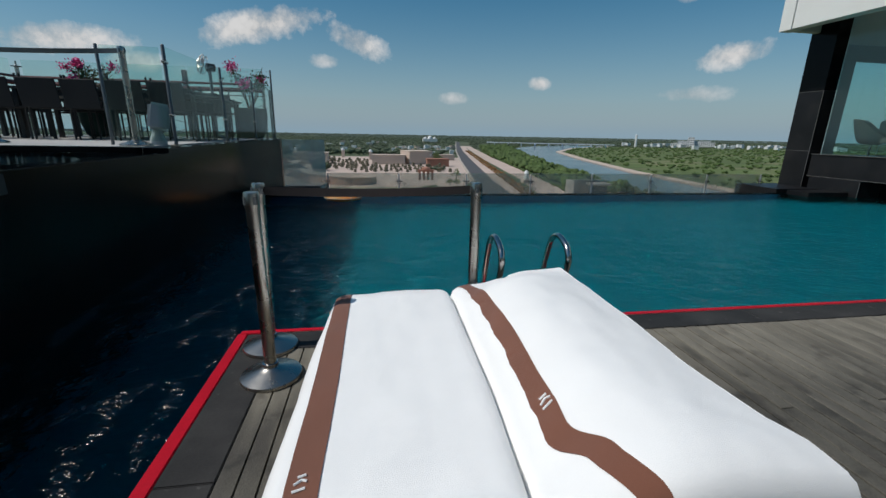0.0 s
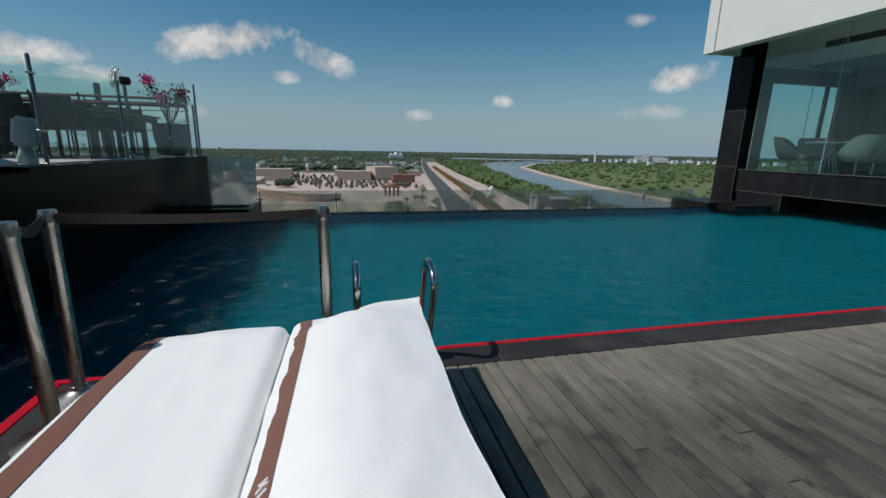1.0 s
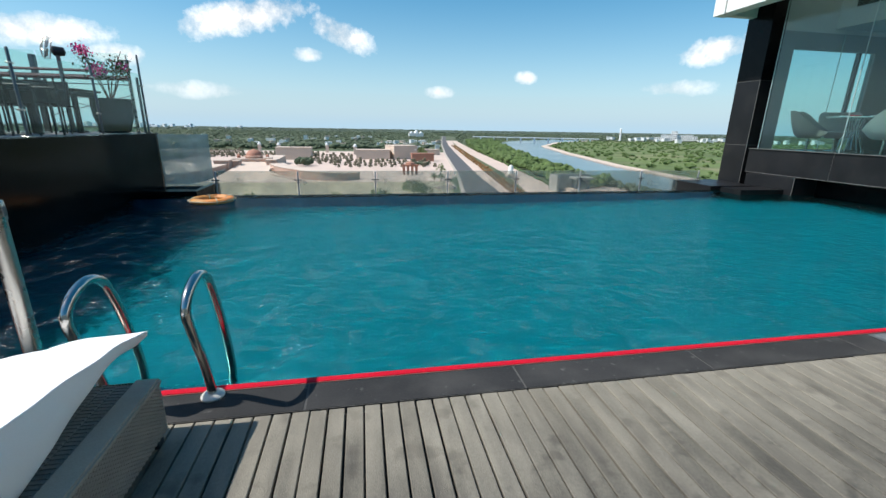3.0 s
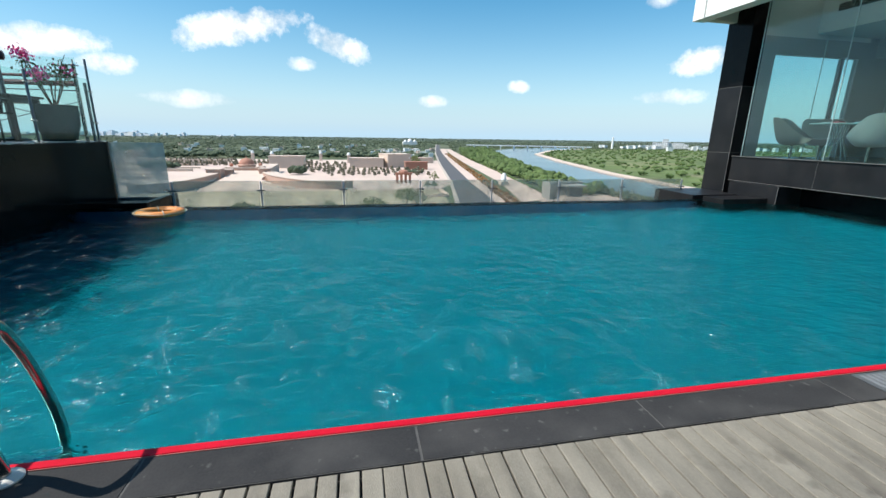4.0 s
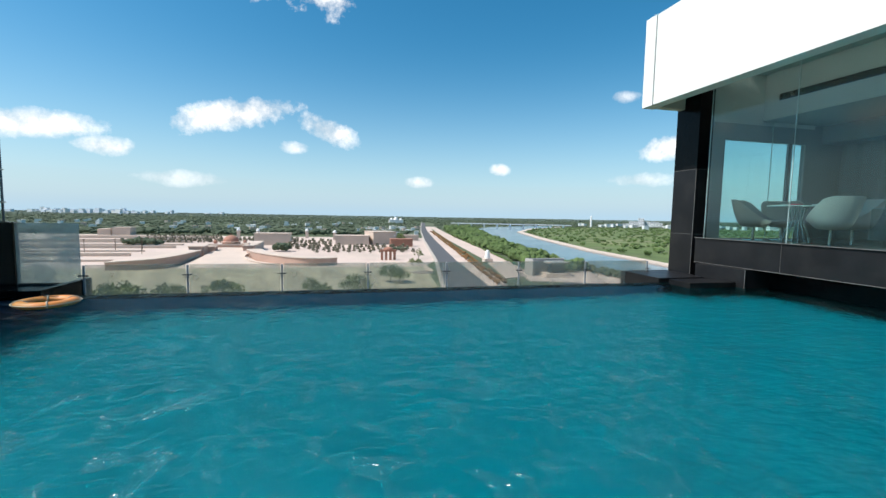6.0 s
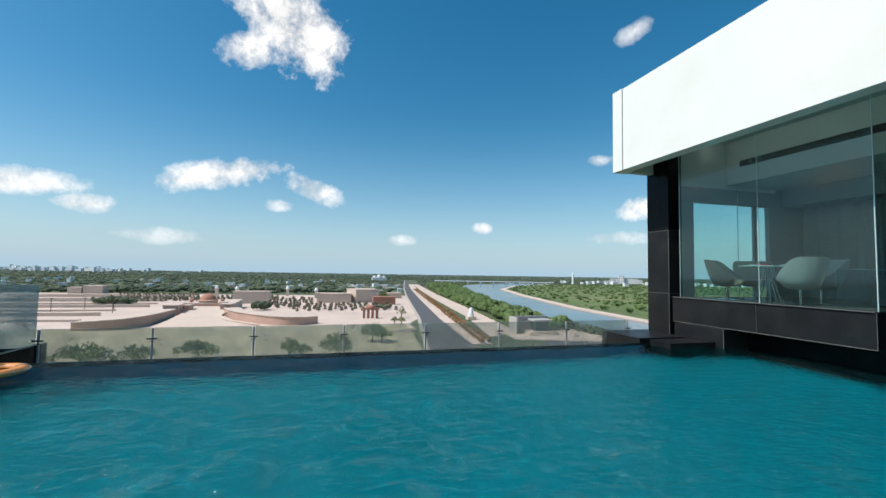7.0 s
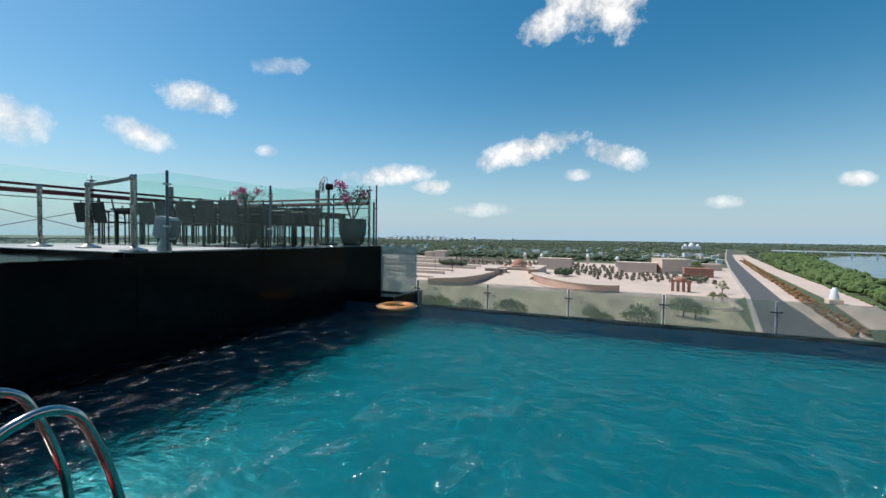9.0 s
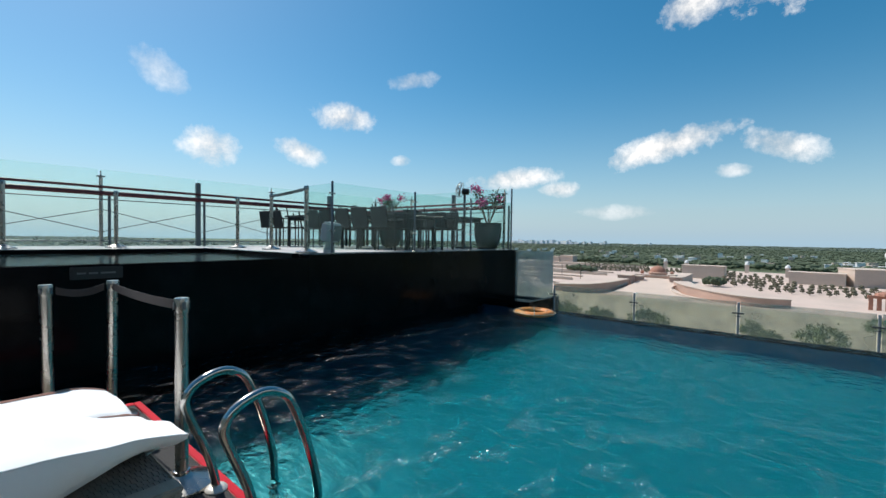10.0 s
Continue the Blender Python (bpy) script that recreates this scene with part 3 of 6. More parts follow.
# ---- upper terrace on the left ----
TER = 1.085
structure("terrace_wall", slab(WALL_X - 0.25, 2.30, FLOOR_Z, WALL_X, 8.02, TER - 0.012), M_GRANITE, "polished black granite wall beside the pool", "wall")
structure("plunge_wall", slab(WALL_X - 0.25, -9.0, FLOOR_Z, WALL_X, 2.298, 1.02), M_GRANITE, "polished black granite overflow wall of the upper plunge pool", "wall")
structure("terrace_floor", slab(-6.6, 2.30, 0.85, WALL_X - 0.251, 8.02, TER), M_STONE, "pale stone floor of the raised terrace", "terrace floor")
structure("terrace_floor_far", slab(-6.6, -9.0, 0.85, -4.55, 2.299, TER), M_STONE, "pale stone floor of the raised terrace", "terrace floor")
structure("plunge_riser", slab(-4.549, -9.0, 0.60, -4.40, 2.297, TER - 0.003), M_GRANITE, "black tiled inner side of the plunge pool", "wall")
structure("plunge_riser_end", slab(-4.399, 2.18, 0.60, WALL_X - 0.252, 2.298, TER - 0.003), M_GRANITE, "black tiled inner side of the plunge pool", "wall")
structure("plunge_floor", slab(-4.399, -9.0, 0.40, WALL_X - 0.252, 2.179, 0.60), M_GRANITE, "black tiled floor of the plunge pool", "pool floor")
structure("plunge_water", slab(-4.398, -9.0, 0.98, WALL_X - 0.06, 2.178, 1.026), M_STILL, "still dark water brimming over the plunge pool wall", "pool water")
structure("terrace_body", slab(-6.6, -9.0, FLOOR_Z - 0.2, WALL_X - 0.252, 8.02, 0.399), M_DARK, "dark body below the raised terrace", "terrace base")
bm = slab(WALL_X, -0.24, 0.885, WALL_X + 0.012, 0.17, 1.005, 0.003)
sign = thing("wall_sign", "grey depth notice plate on the black granite wall", "sign")
part("plate", bm, M_BLACK, sign)
bm = bmesh.new()
for i, (a, b) in enumerate(((-0.19, -0.12), (-0.10, -0.03), (-0.01, 0.11))):
    box(bm, WALL_X + 0.0121, a, 0.935, WALL_X + 0.0135, b, 0.952)
part("writing", bm, M_STEELDK, sign, "pale unreadable lettering")


def post(parent, x, y, z0, z1, r=0.021, material=None):
    p = part("post", lathe(bmesh.new(), [(r, z0), (r, z1), (r * 0.6, z1 + 0.012)], 10, (x, y, 0)), material or M_STEEL, parent, smooth=True)
    return p


def clamp(parent, x, y, z, along):
    s = (0.05, 0.018) if along == "x" else (0.018, 0.05)
    bm = box(bmesh.new(), x - s[0], y - s[1], z - 0.012, x + s[0], y + s[1], z + 0.012)
    part("clamp", bev(bm, 0.003, 1), M_STEEL, parent)


# glass balustrade along the terrace front
front = thing("terrace_balustrade", "green-tinted glass balustrade with steel posts on the granite wall", "balustrade")
FY = [2.75, 4.52, 6.22, 7.86]
for i, y in enumerate(FY):
    top = 2.15 if i < 3 else 2.54
    part("base_plate", slab(-1.43, y - 0.045, TER - 0.011, -1.34, y + 0.045, TER + 0.008, 0.002, 1), M_STEEL, front)
    post(front, -1.385, y, TER, top, 0.019, M_STEELDK)
    for z in (1.42, 1.98):
        clamp(front, -1.385, y, z, "y")
for a, b in zip(FY, FY[1:]):
    part("pane", slab(-1.391, a + 0.03, TER + 0.045, -1.379, b - 0.03, 2.14 if b < 7 else 2.20, 0.001, 1), M_FRONT, front)
part("pane", slab(-2.02, 2.744, TER + 0.045, -1.43, 2.756, 2.13, 0.001, 1), M_FRONT, front)
post(front, -2.05, 2.75, TER, 2.13, 0.017, M_STEELDK)


# outer railing: posts, twin handrails, cross wires and an outer glass screen
def railing(name, p0, p1, n, dark):
    rail = thing(name, "steel terrace railing with dark red handrails and cross wires", "railing", group="terrace railings")
    p0, p1 = Vector(p0), Vector(p1)
    d = (p1 - p0) / n
    u = d.normalized()
    out = Vector((-u.y, u.x, 0)) * 0.11
    for i in range(n + 1):
        p = p0 + d * i
        if i in dark:
            part("column", slab(p.x - 0.045, p.y - 0.045, TER + 0.001, p.x + 0.045, p.y + 0.045, 2.48, 0.008), M_STEELDK, rail, "dark steel column")
        else:
            part("post", lathe(bmesh.new(), [(0.032, TER + 0.001), (0.032, 2.44), (0.012, 2.46), (0.012, 2.53)], 10, p), M_STEEL, rail, smooth=True)
            bm = bmesh.new()
            box(bm, p.x - 0.06, p.y - 0.06, 2.42, p.x + 0.06, p.y + 0.06, 2.435)
            part("bracket", bm, M_STEELDK, rail)
        part("stay", tube(bmesh.new(), [p + u * 0.13 + Vector((0, 0, TER)), p + u * 0.13 + Vector((0, 0, 2.13))], 0.026, 8), M_STEELDK, rail)
    for z, r, m in ((2.225, 0.026, M_REDRAIL), (2.105, 0.046, M_REDRAIL), (1.985, 0.010, M_STEELDK), (1.19, 0.012, M_STEELDK)):
        part("handrail", tube(bmesh.new(), [p0 - out * 0.4 + Vector((0, 0, z)), p1 - out * 0.4 + Vector((0, 0, z))], r, 8), m, rail, smooth=True)
    for i in range(n):
        a, b = p0 + d * i, p0 + d * (i + 1)
        for za, zb in ((1.36, 1.80), (1.80, 1.36)):
            part("wire", tube(bmesh.new(), [a + Vector((0, 0, za)), b + Vector((0, 0, zb))], 0.007, 5), M_STEELDK, rail)
        bm = bmesh.new()
        q = [a + out + u * 0.02, b + out - u * 0.02]
        t = out.normalized() * 0.006
        vs = [bm.verts.new(v) for v in (q[0] - t + Vector((0, 0, 1.0)), q[1] - t + Vector((0, 0, 1.0)), q[1] + t + Vector((0, 0, 1.0)), q[0] + t + Vector((0, 0, 1.0)))]
        ws = [bm.verts.new(v.co + Vector((0, 0, 1.57))) for v in vs]
        for f in ((vs[3], vs[2], vs[1], vs[0]), ws, *((vs[i2], vs[(i2 + 1) % 4], ws[(i2 + 1) % 4], ws[i2]) for i2 in range(4))):
            bm.faces.new(f)
        part("pane", bm, M_GLASS, rail)
    return rail


railing("terrace_railing", (-6.3, -7.62, 0), (-6.3, 8.05 - 0.26, 0), 9, (2, 4, 6, 8))
railing("terrace_railing_end", (-6.3, 7.80, 0), (-1.55, 7.80, 0), 3, (2,))

# frosted side pane, black corner box
pane = thing("corner_screen", "frosted glass screen beside the black granite wall", "glass screen")
part("pane", slab(-1.27, 7.905, -0.02, -0.30, 7.92, 1.065, 0.002, 1), M_FROST, pane)
part("frame", slab(-1.27, 7.90, -0.06, -0.30, 7.925, -0.021), M_STEELDK, pane)
bm = bmesh.new()
box(bm, WALL_X + 0.001, EDGE_Y + 0.221, -1.0, -0.27, 6.86, 0.03)
box(bm, -0.36, 6.861, -1.0, -0.27, 8.18, 0.03)
structure("corner_box", bm, M_GRANITE, "black granite box at the pool corner", "wall")
structure("corner_water", slab(WALL_X + 0.001, 6.862, -0.10, -0.361, 8.1, -0.055), M_GRANITE, "black granite bottom of the corner box", "wall")

# pool glass fence beyond the infinity edge
fence = thing("pool_glass_fence", "low dusty glass fence with steel posts beyond the infinity edge", "glass fence")
PX = [-0.26 + 1.716 * i for i in range(8)]
for x in PX:
    part("post", slab(x - 0.018, 7.90, -1.0, x + 0.018, 7.93, 0.29, 0.004, 1), M_GREYBOX, fence)
    part("clamp", slab(x - 0.085, 7.885, 0.085, x + 0.085, 7.899, 0.115, 0.003, 1), M_STEELDK, fence)
    part("clamp", slab(x - 0.05, 7.885, 0.04, x + 0.05, 7.899, 0.055, 0.003, 1), M_STEELDK, fence)
for a, b in zip(PX, PX[1:]):
    part("pane", slab(a + 0.03, 7.908, -0.9, b - 0.03, 7.920, 0.30, 0.001, 1), M_HAZY, fence)

# ---- restaurant on the right ----
GX, GY0, GY1, LED = 12.48, 3.35, 7.03, 0.90
column = thing("column", "black granite corner column clad in large slabs", "column", kind="structure")
for z0, z1 in ((-1.0, 0.99), (0.99, 2.52), (2.52, 4.80)):
    bm = box(bmesh.new(), 12.44, 7.295, z0 + 0.003, 12.84, 7.99, z1 - 0.003)
    part("slab", bev(bm, 0.006, 1), M_HONED if z1 < 2.6 else M_GRANITE, column)
part("mortar", slab(12.443, 7.298, -0.9, 12.837, 7.987, 4.79), M_JOINT, column, "pale grout between the slabs")
part("arris", slab(12.438, 7.2945, 0.0, 12.447, 7.302, 2.5), M_ARRIS, column, "pale corner edge")
structure("plinth_far", slab(11.15, 6.79, -1.0, 12.43, 8.1, 0.035, 0.005), M_HONED, "low black granite plinth at the column", "plinth")
structure("plinth_near", slab(11.20, 5.98, -1.0, 12.34, 6.55, 0.05, 0.005), M_HONED, "low black granite step at the waterline", "plinth")
pier = thing("pier", "black granite pier under the restaurant ledge", "pier", kind="structure")
part("body", slab(12.35, 5.80, -1.0, 12.99, 7.05, 0.329), M_HONED, pier)
part("arris", slab(12.345, 5.795, -0.1, 12.353, 5.803, 0.329), M_ARRIS, pier, "pale corner edge")
ledge = thing("ledge", "black granite sill of the restaurant bay over the pool", "sill", kind="structure")
for a, b in ((GY0, 5.20), (5.20, 7.22)):
    part("panel", slab(GX - 0.02, a + 0.002, 0.345, GX + 0.25, b - 0.002, LED - 0.001, 0.004, 1), M_HONED, ledge)
    part("cap", slab(GX - 0.045, a + 0.001, LED, GX + 0.25, b - 0.001, LED + 0.02, 0.004, 1), M_HONED, ledge)
    part("arris", slab(GX - 0.0505, a + 0.003, LED + 0.011, GX - 0.0455, b - 0.003, LED + 0.0215), M_ARRIS, ledge, "pale sill edge")
    part("arris", slab(GX - 0.024, a + 0.003, 0.341, GX - 0.016, b - 0.003, 0.349), M_ARRIS, ledge, "pale lower edge")
part("mortar", slab(GX - 0.0190, 5.1985, 0.35, GX + 0.2, 5.2015, LED - 0.005), M_ARRIS, ledge, "pale grout joint")
part("arris", slab(GX - 0.0225, GY0 - 0.003, 0.345, GX - 0.014, GY0 + 0.0015, LED), M_ARRIS, ledge, "pale corner edge")
part("panel", slab(GX + 0.251, GY0, 0.345, 15.0, GY0 + 0.25, LED + 0.02, 0.004, 1), M_HONED, ledge)
structure("restaurant_floor", slab(GX + 0.252, GY0 + 0.252, 0.35, 19.0, 7.45, LED), M_FLOORIN, "dark carpet of the restaurant", "floor")
structure("restaurant_floor_near", slab(15.001, -9.0, 0.35, 19.0, GY0 + 0.25, LED), M_FLOORIN, "dark carpet of the restaurant", "floor")
structure("restaurant_ceiling", slab(11.701, -9.0, 4.82, 19.2, 7.755, 5.0), M_CEIL, "white restaurant ceiling and soffit", "ceiling")
structure("restaurant_back_wall", slab(19.0, -9.0, -1.0, 19.2, 7.6, 5.0), M_DROP, "grey back wall of the restaurant", "wall")
structure("restaurant_end_wall", slab(15.95, 7.451, 0.3, 19.0, 7.60, 4.82), M_DROP, "grey end wall of the restaurant", "wall")
structure("restaurant_end_pier", slab(12.841, 7.33, 0.3, 13.24, 7.45, 3.259), M_DROP, "narrow grey wall beside the end window", "wall")
structure("restaurant_end_header", slab(12.841, 7.32, 3.26, 15.949, 7.45, 3.64), M_DROP, "grey header above the end window", "wall")
structure("restaurant_end_upper", slab(12.841, 7.32, 3.641, 15.949, 7.45, 4.82), M_CEIL, "white wall field above the end window", "wall")
win = thing("window_1", "floor-to-ceiling end window of the restaurant", "window", kind="structure")
part("pane", slab(13.245, 7.37, LED + 0.03, 15.72, 7.382, 3.26), M_PANE, win)
part("window_frame", slab(15.21, 7.34, LED, 15.31, 7.41, 3.26, 0.004, 1), M_STEELDK, win)
part("jamb", slab(15.721, 7.331, LED, 15.949, 7.45, 3.259), M_DROP, win, "grey window jamb")
structure("bulkhead", slab(14.3, -9.0, 3.74, 18.999, 7.315, 4.819), M_CEIL, "dropped white ceiling field", "ceiling")
structure("bulkhead_low", slab(16.2, -9.0, 3.30, 18.999, 7.315, 3.739), M_DROP, "grey lowered bulkhead over the curtain", "ceiling")
single("ceiling_slot", slab(14.285, 0.5, 4.14, 14.299, 6.95, 4.29), M_BLACK, "dark linear air slot in the ceiling step", "air slot")
for y in (6.62, 6.40):
    s = thing("spotlight", "small chrome spotlight on the ceiling slot", "spotlight", (14.24, y, 4.22), "ceiling spotlights")
    part("body", lathe(bmesh.new(), [(0.02, -0.05), (0.04, -0.04), (0.045, 0.04), (0.02, 0.05)], 10), M_CHROME, s, smooth=True)
M_LED = bpy.data.materials.new("led strip")
M_LED.use_nodes = True
M_LED.node_tree.nodes["Principled BSDF"].inputs["Emission Color"].default_value = (1.0, 0.96, 0.88, 1)
M_LED.node_tree.nodes["Principled BSDF"].inputs["Emission Strength"].default_value = 5.0
single("ceiling_light_strip", slab(13.62, 3.9, 4.795, 13.66, 7.28, 4.818), M_LED, "thin white light strip along the restaurant ceiling", "light strip")
curtain = thing("curtain", "long grey pleated curtain hanging in the restaurant", "curtain")
for k in range(8):
    bm = bmesh.new()
    rows = []
    n = 24
    for j in range(6):
        f = j / 5
        amp = 0.10 - 0.04 * f
        rows.append([bm.verts.new((16.85 + amp * math.sin(4 * math.pi * i / n + 0.5 * math.sin(k * 1.7 + f)) + 0.02 * math.sin(i * 1.3 + k) * (1 - f), 0.40 + k * 0.86 + 0.86 * i / n, LED + 0.01 + (3.29 - LED) * f)) for i in range(n + 1)])
    for a, b in zip(rows, rows[1:]):
        for i in range(n):
            bm.faces.new((a[i], a[i + 1], b[i + 1], b[i]))
    part("drape", bm, M_CURTAIN, curtain, smooth=True)
facade = thing("bay_glazing", "frameless tinted glass bay of the restaurant", "glazing", kind="structure")
for a, b in ((GY0 + 0.01, 5.155), (5.165, GY1)):
    part("pane", slab(GX + 0.03, a, LED + 0.021, GX + 0.045, b, 4.819), M_PANE, facade)
part("pane", slab(GX + 0.046, GY0 + 0.012, LED + 0.021, 14.9, GY0 + 0.027, 4.819), M_PANE, facade)
part("edge", slab(14.49, 7.20, LED + 0.022, 14.502, 7.212, 4.62), M_EDGE, facade, "pale edge of an inner pane")
part("edge", slab(GX + 0.027, GY0 - 0.002, LED + 0.022, GX + 0.045, GY0 + 0.009, 4.818), M_EDGE, facade)
part("edge", slab(GX + 0.027, 5.156, LED + 0.022, GX + 0.045, 5.164, 4.818), M_EDGE, facade)
part("edge", slab(GX + 0.027, GY1 + 0.001, LED + 0.022, GX + 0.045, GY1 + 0.008, 4.818), M_EDGE, facade)
part("bracket", slab(GX - 0.02, 5.10, 4.70, GX + 0.10, 5.22, 4.75, 0.005, 1), M_STEELDK, facade)
fas = thing("fascia", "broad white painted roof fascia over the restaurant", "fascia", kind="structure")
part("front", slab(11.40, -9.0, 3.98, 11.70, 7.60, 6.0, 0.004, 1), M_WHITE, fas)
part("corner_fin", slab(11.38, 7.615, 3.97, 11.71, 7.95, 6.01, 0.004, 1), M_WHITE, fas)
part("return", slab(11.711, 7.76, 3.98, 19.2, 7.93, 6.0, 0.004, 1), M_CREAM, fas)
structure("roof", slab(11.701, -9.0, 5.84, 19.2, 7.755, 5.99), M_WHITE, "flat roof over the restaurant", "roof")
structure("restaurant_base", slab(13.42, -9.0, -1.24, 19.0, 7.44, 0.349), M_GRANITE, "black granite base of the restaurant", "wall")
structure("restaurant_near_wall", slab(15.0, -9.0, LED, 15.2, GY0 + 0.01, 4.819), M_DROP, "dark wall beyond the glass bay", "wall")
screen = thing("glass_screen", "low frameless glass screen with a pale polished edge in the restaurant", "glass screen")
part("pane", slab(13.05, 4.20, LED + 0.001, 14.45, 4.212, 1.575), M_GLASS, screen)
part("edge", slab(13.05, 4.198, 1.5755, 14.45, 4.214, 1.59), M_EDGE, screen, "pale polished top edge")
part("edge", slab(14.451, 4.198, LED + 0.001, 14.466, 4.214, 1.59), M_EDGE, screen, "pale polished side edge")
# frosted slab added to imitate the bright reflection in the glass
part("reflection_panel", slab(13.86, 4.194, LED + 0.03, 14.44, 4.1975, 1.45), M_FROST, screen, "pale slab standing in for a reflection")
structure("near_ledge", slab(13.001, -9.0, -0.04, 13.7, 2.9, 0.80, 0.005, 1), M_GRANITE, "black granite parapet beside the deck", "parapet")
structure("deck_back_wall", slab(-9.0, -9.4, -1.0, 19.2, -9.05, 4.6), M_CREAM, "plain cream wall behind the deck", "wall")
structure("deck_back_floor", slab(0.0, -9.05, -0.30, 13.0, -7.001, 0.0), M_STONE, "paved strip behind the deck", "floor")


# ---- things on the deck ----
def stanchion(label, group):
    s = thing("stanchion", label, "stanchion", (0, 0, 0), group)
    part("base", lathe(bmesh.new(), [(0.158, 0.001), (0.160, 0.012), (0.156, 0.020), (0.120, 0.034), (0.070, 0.050), (0.045, 0.062), (0.040, 0.066)], 36), M_STEEL, s, "domed brushed steel base", smooth=True)
    part("collar", lathe(bmesh.new(), [(0.040, 0.066), (0.040, 0.085), (0.0325, 0.088)], 20), M_CHROME, s, smooth=True)
    part("pole", lathe(bmesh.new(), [(0.0315, 0.086), (0.0315, 0.925)], 24), M_STEEL, s, smooth=True)
    part("head", lathe(bmesh.new(), [(0.0345, 0.925), (0.035, 0.928), (0.035, 0.994), (0.033, 0.998), (0.010, 0.999)], 24), M_STEEL, s, smooth=True)
    for k in range(4):
        part("belt_slot", box(bmesh.new(), 0.032, -0.009, 0.94, 0.0385, 0.009, 0.978, Matrix.Rotation(k * math.pi / 2, 4, "Z")), M_STEELDK, s)
    return s


SA, SB, SC = Vector((1.50, -0.194, 0)), Vector((0.235, -0.235, 0)), Vector((0.315, -0.575, 0))
one = stanchion("brushed steel belt stanchion standing on the pool deck", "stanchions at the pool")
one.location = SA
for p, lean in ((SB, 2), (SC, -2)):
    copy_thing(one, Matrix.Translation(p) @ pose(0, 0, 0, 0, lean * 0.4, 40))
TERRACE_ST = [(-4.90, -2.0), (-4.86, -0.46), (-5.23, 0.95), (-4.48, 2.72), (-3.30, 2.80), (-1.68, 2.50)]
up = stanchion("brushed steel belt stanchion standing on the raised terrace", "stanchions on the terrace")
up.location = (*TERRACE_ST[0], TER)
for x, y in TERRACE_ST[1:]:
    copy_thing(up, pose(x, y, TER))


def belt(p, q, z, sag, material, label):
    bm = bmesh.new()
    p, q = Vector((p[0], p[1], z)), Vector((q[0], q[1], z))
    d = (q - p).normalized()
    p, q = p + d * 0.04, q - d * 0.04
    nrm = Vector((-d.y, d.x, 0)) * 0.0015
    n = 14
    rows = []
    for i in range(n + 1):
        u = i / n
        c = p.lerp(q, u) - Vector((0, 0, sag * 4 * u * (1 - u)))
        w = Matrix.Rotation(0.25 * math.sin(u * math.pi), 3, d)
        h = w @ Vector((0, 0, 0.024))
        rows.append([bm.verts.new(v) for v in (c - h - nrm, c + h - nrm, c + h + nrm, c - h + nrm)])
    for a, b in zip(rows, rows[1:]):
        for j in range(4):
            bm.faces.new((a[j], a[(j + 1) % 4], b[(j + 1) % 4], b[j]))
    bm.faces.new(rows[0])
    bm.faces.new(list(reversed(rows[-1])))
    return single("barrier_belt", bm, material, label, "belt", "barrier belts", smooth=True)


belt(SA, SB, 0.957, 0.015, M_BELT, "brown webbing belt stretched between steel stanchions")
belt(SB, SC, 0.957, 0.03, M_BELT, "brown webbing belt stretched between steel stanchions")
belt(TERRACE_ST[4], TERRACE_ST[5], TER + 0.957, 0.01, M_STEELDK, "grey webbing belt between the terrace stanchions")

# pool ladder
ladder = thing("pool_ladder", "polished steel pool ladder with two looped handrails", "pool ladder")
RAIL = [(-0.09, 0.0), (-0.10, 0.08), (-0.14, 0.23), (-0.215, 0.42), (-0.235, 0.51), (-0.18, 0.585), (-0.06, 0.62), (0.04, 0.58), (0.095, 0.49), (0.155, 0.33), (0.215, 0.10), (0.23, -0.08), (0.235, -0.4), (0.235, -0.95)]
for x in (1.675, 2.125):
    part("handrail", tube(bmesh.new(), smooth_path([(x, y, z) for y, z in RAIL], 5), 0.0215, 14), M_CHROME, ladder, smooth=True)
    part("flange", lathe(bmesh.new(), [(0.055, 0.001), (0.055, 0.008), (0.046, 0.018), (0.026, 0.026)], 20, (x, -0.09, 0)), M_FLANGE, ladder, smooth=True)
for z in (-0.28, -0.55, -0.82):
    part("tread", slab(1.69, 0.20, z - 0.015, 2.11, 0.275, z + 0.015, 0.005), M_STEEL, ladder)

# lifebuoy floating in the far corner
buoy = thing("lifebuoy", "faded orange lifebuoy with grab rope floating on the pool", "lifebuoy", (0.23, 6.06, WATER + 0.035))
bm = bmesh.new()
vs = []
for i in range(40):
    a = 2 * math.pi * i / 40
    vs.append([bm.verts.new((math.cos(a) * (0.285 + 0.075 * math.cos(b)), math.sin(a) * (0.285 + 0.075 * math.cos(b)), 0.052 * math.sin(b))) for b in [2 * math.pi * j / 12 for j in range(12)]])
for i in range(40):
    for j in range(12):
        bm.faces.new((vs[i][j], vs[(i + 1) % 40][j], vs[(i + 1) % 40][(j + 1) % 12], vs[i][(j + 1) % 12]))
part("ring", bm, M_ORANGE, buoy, smooth=True)
bm = bmesh.new()
tube(bm, [(math.cos(a) * (0.372 + 0.012 * math.sin(4 * a)), math.sin(a) * (0.372 + 0.012 * math.sin(4 * a)), 0.01) for a in [2 * math.pi * i / 48 for i in range(48)]], 0.006, 6, True)
part("grab_rope", bm, M_ROPE, buoy, "pale grab rope")
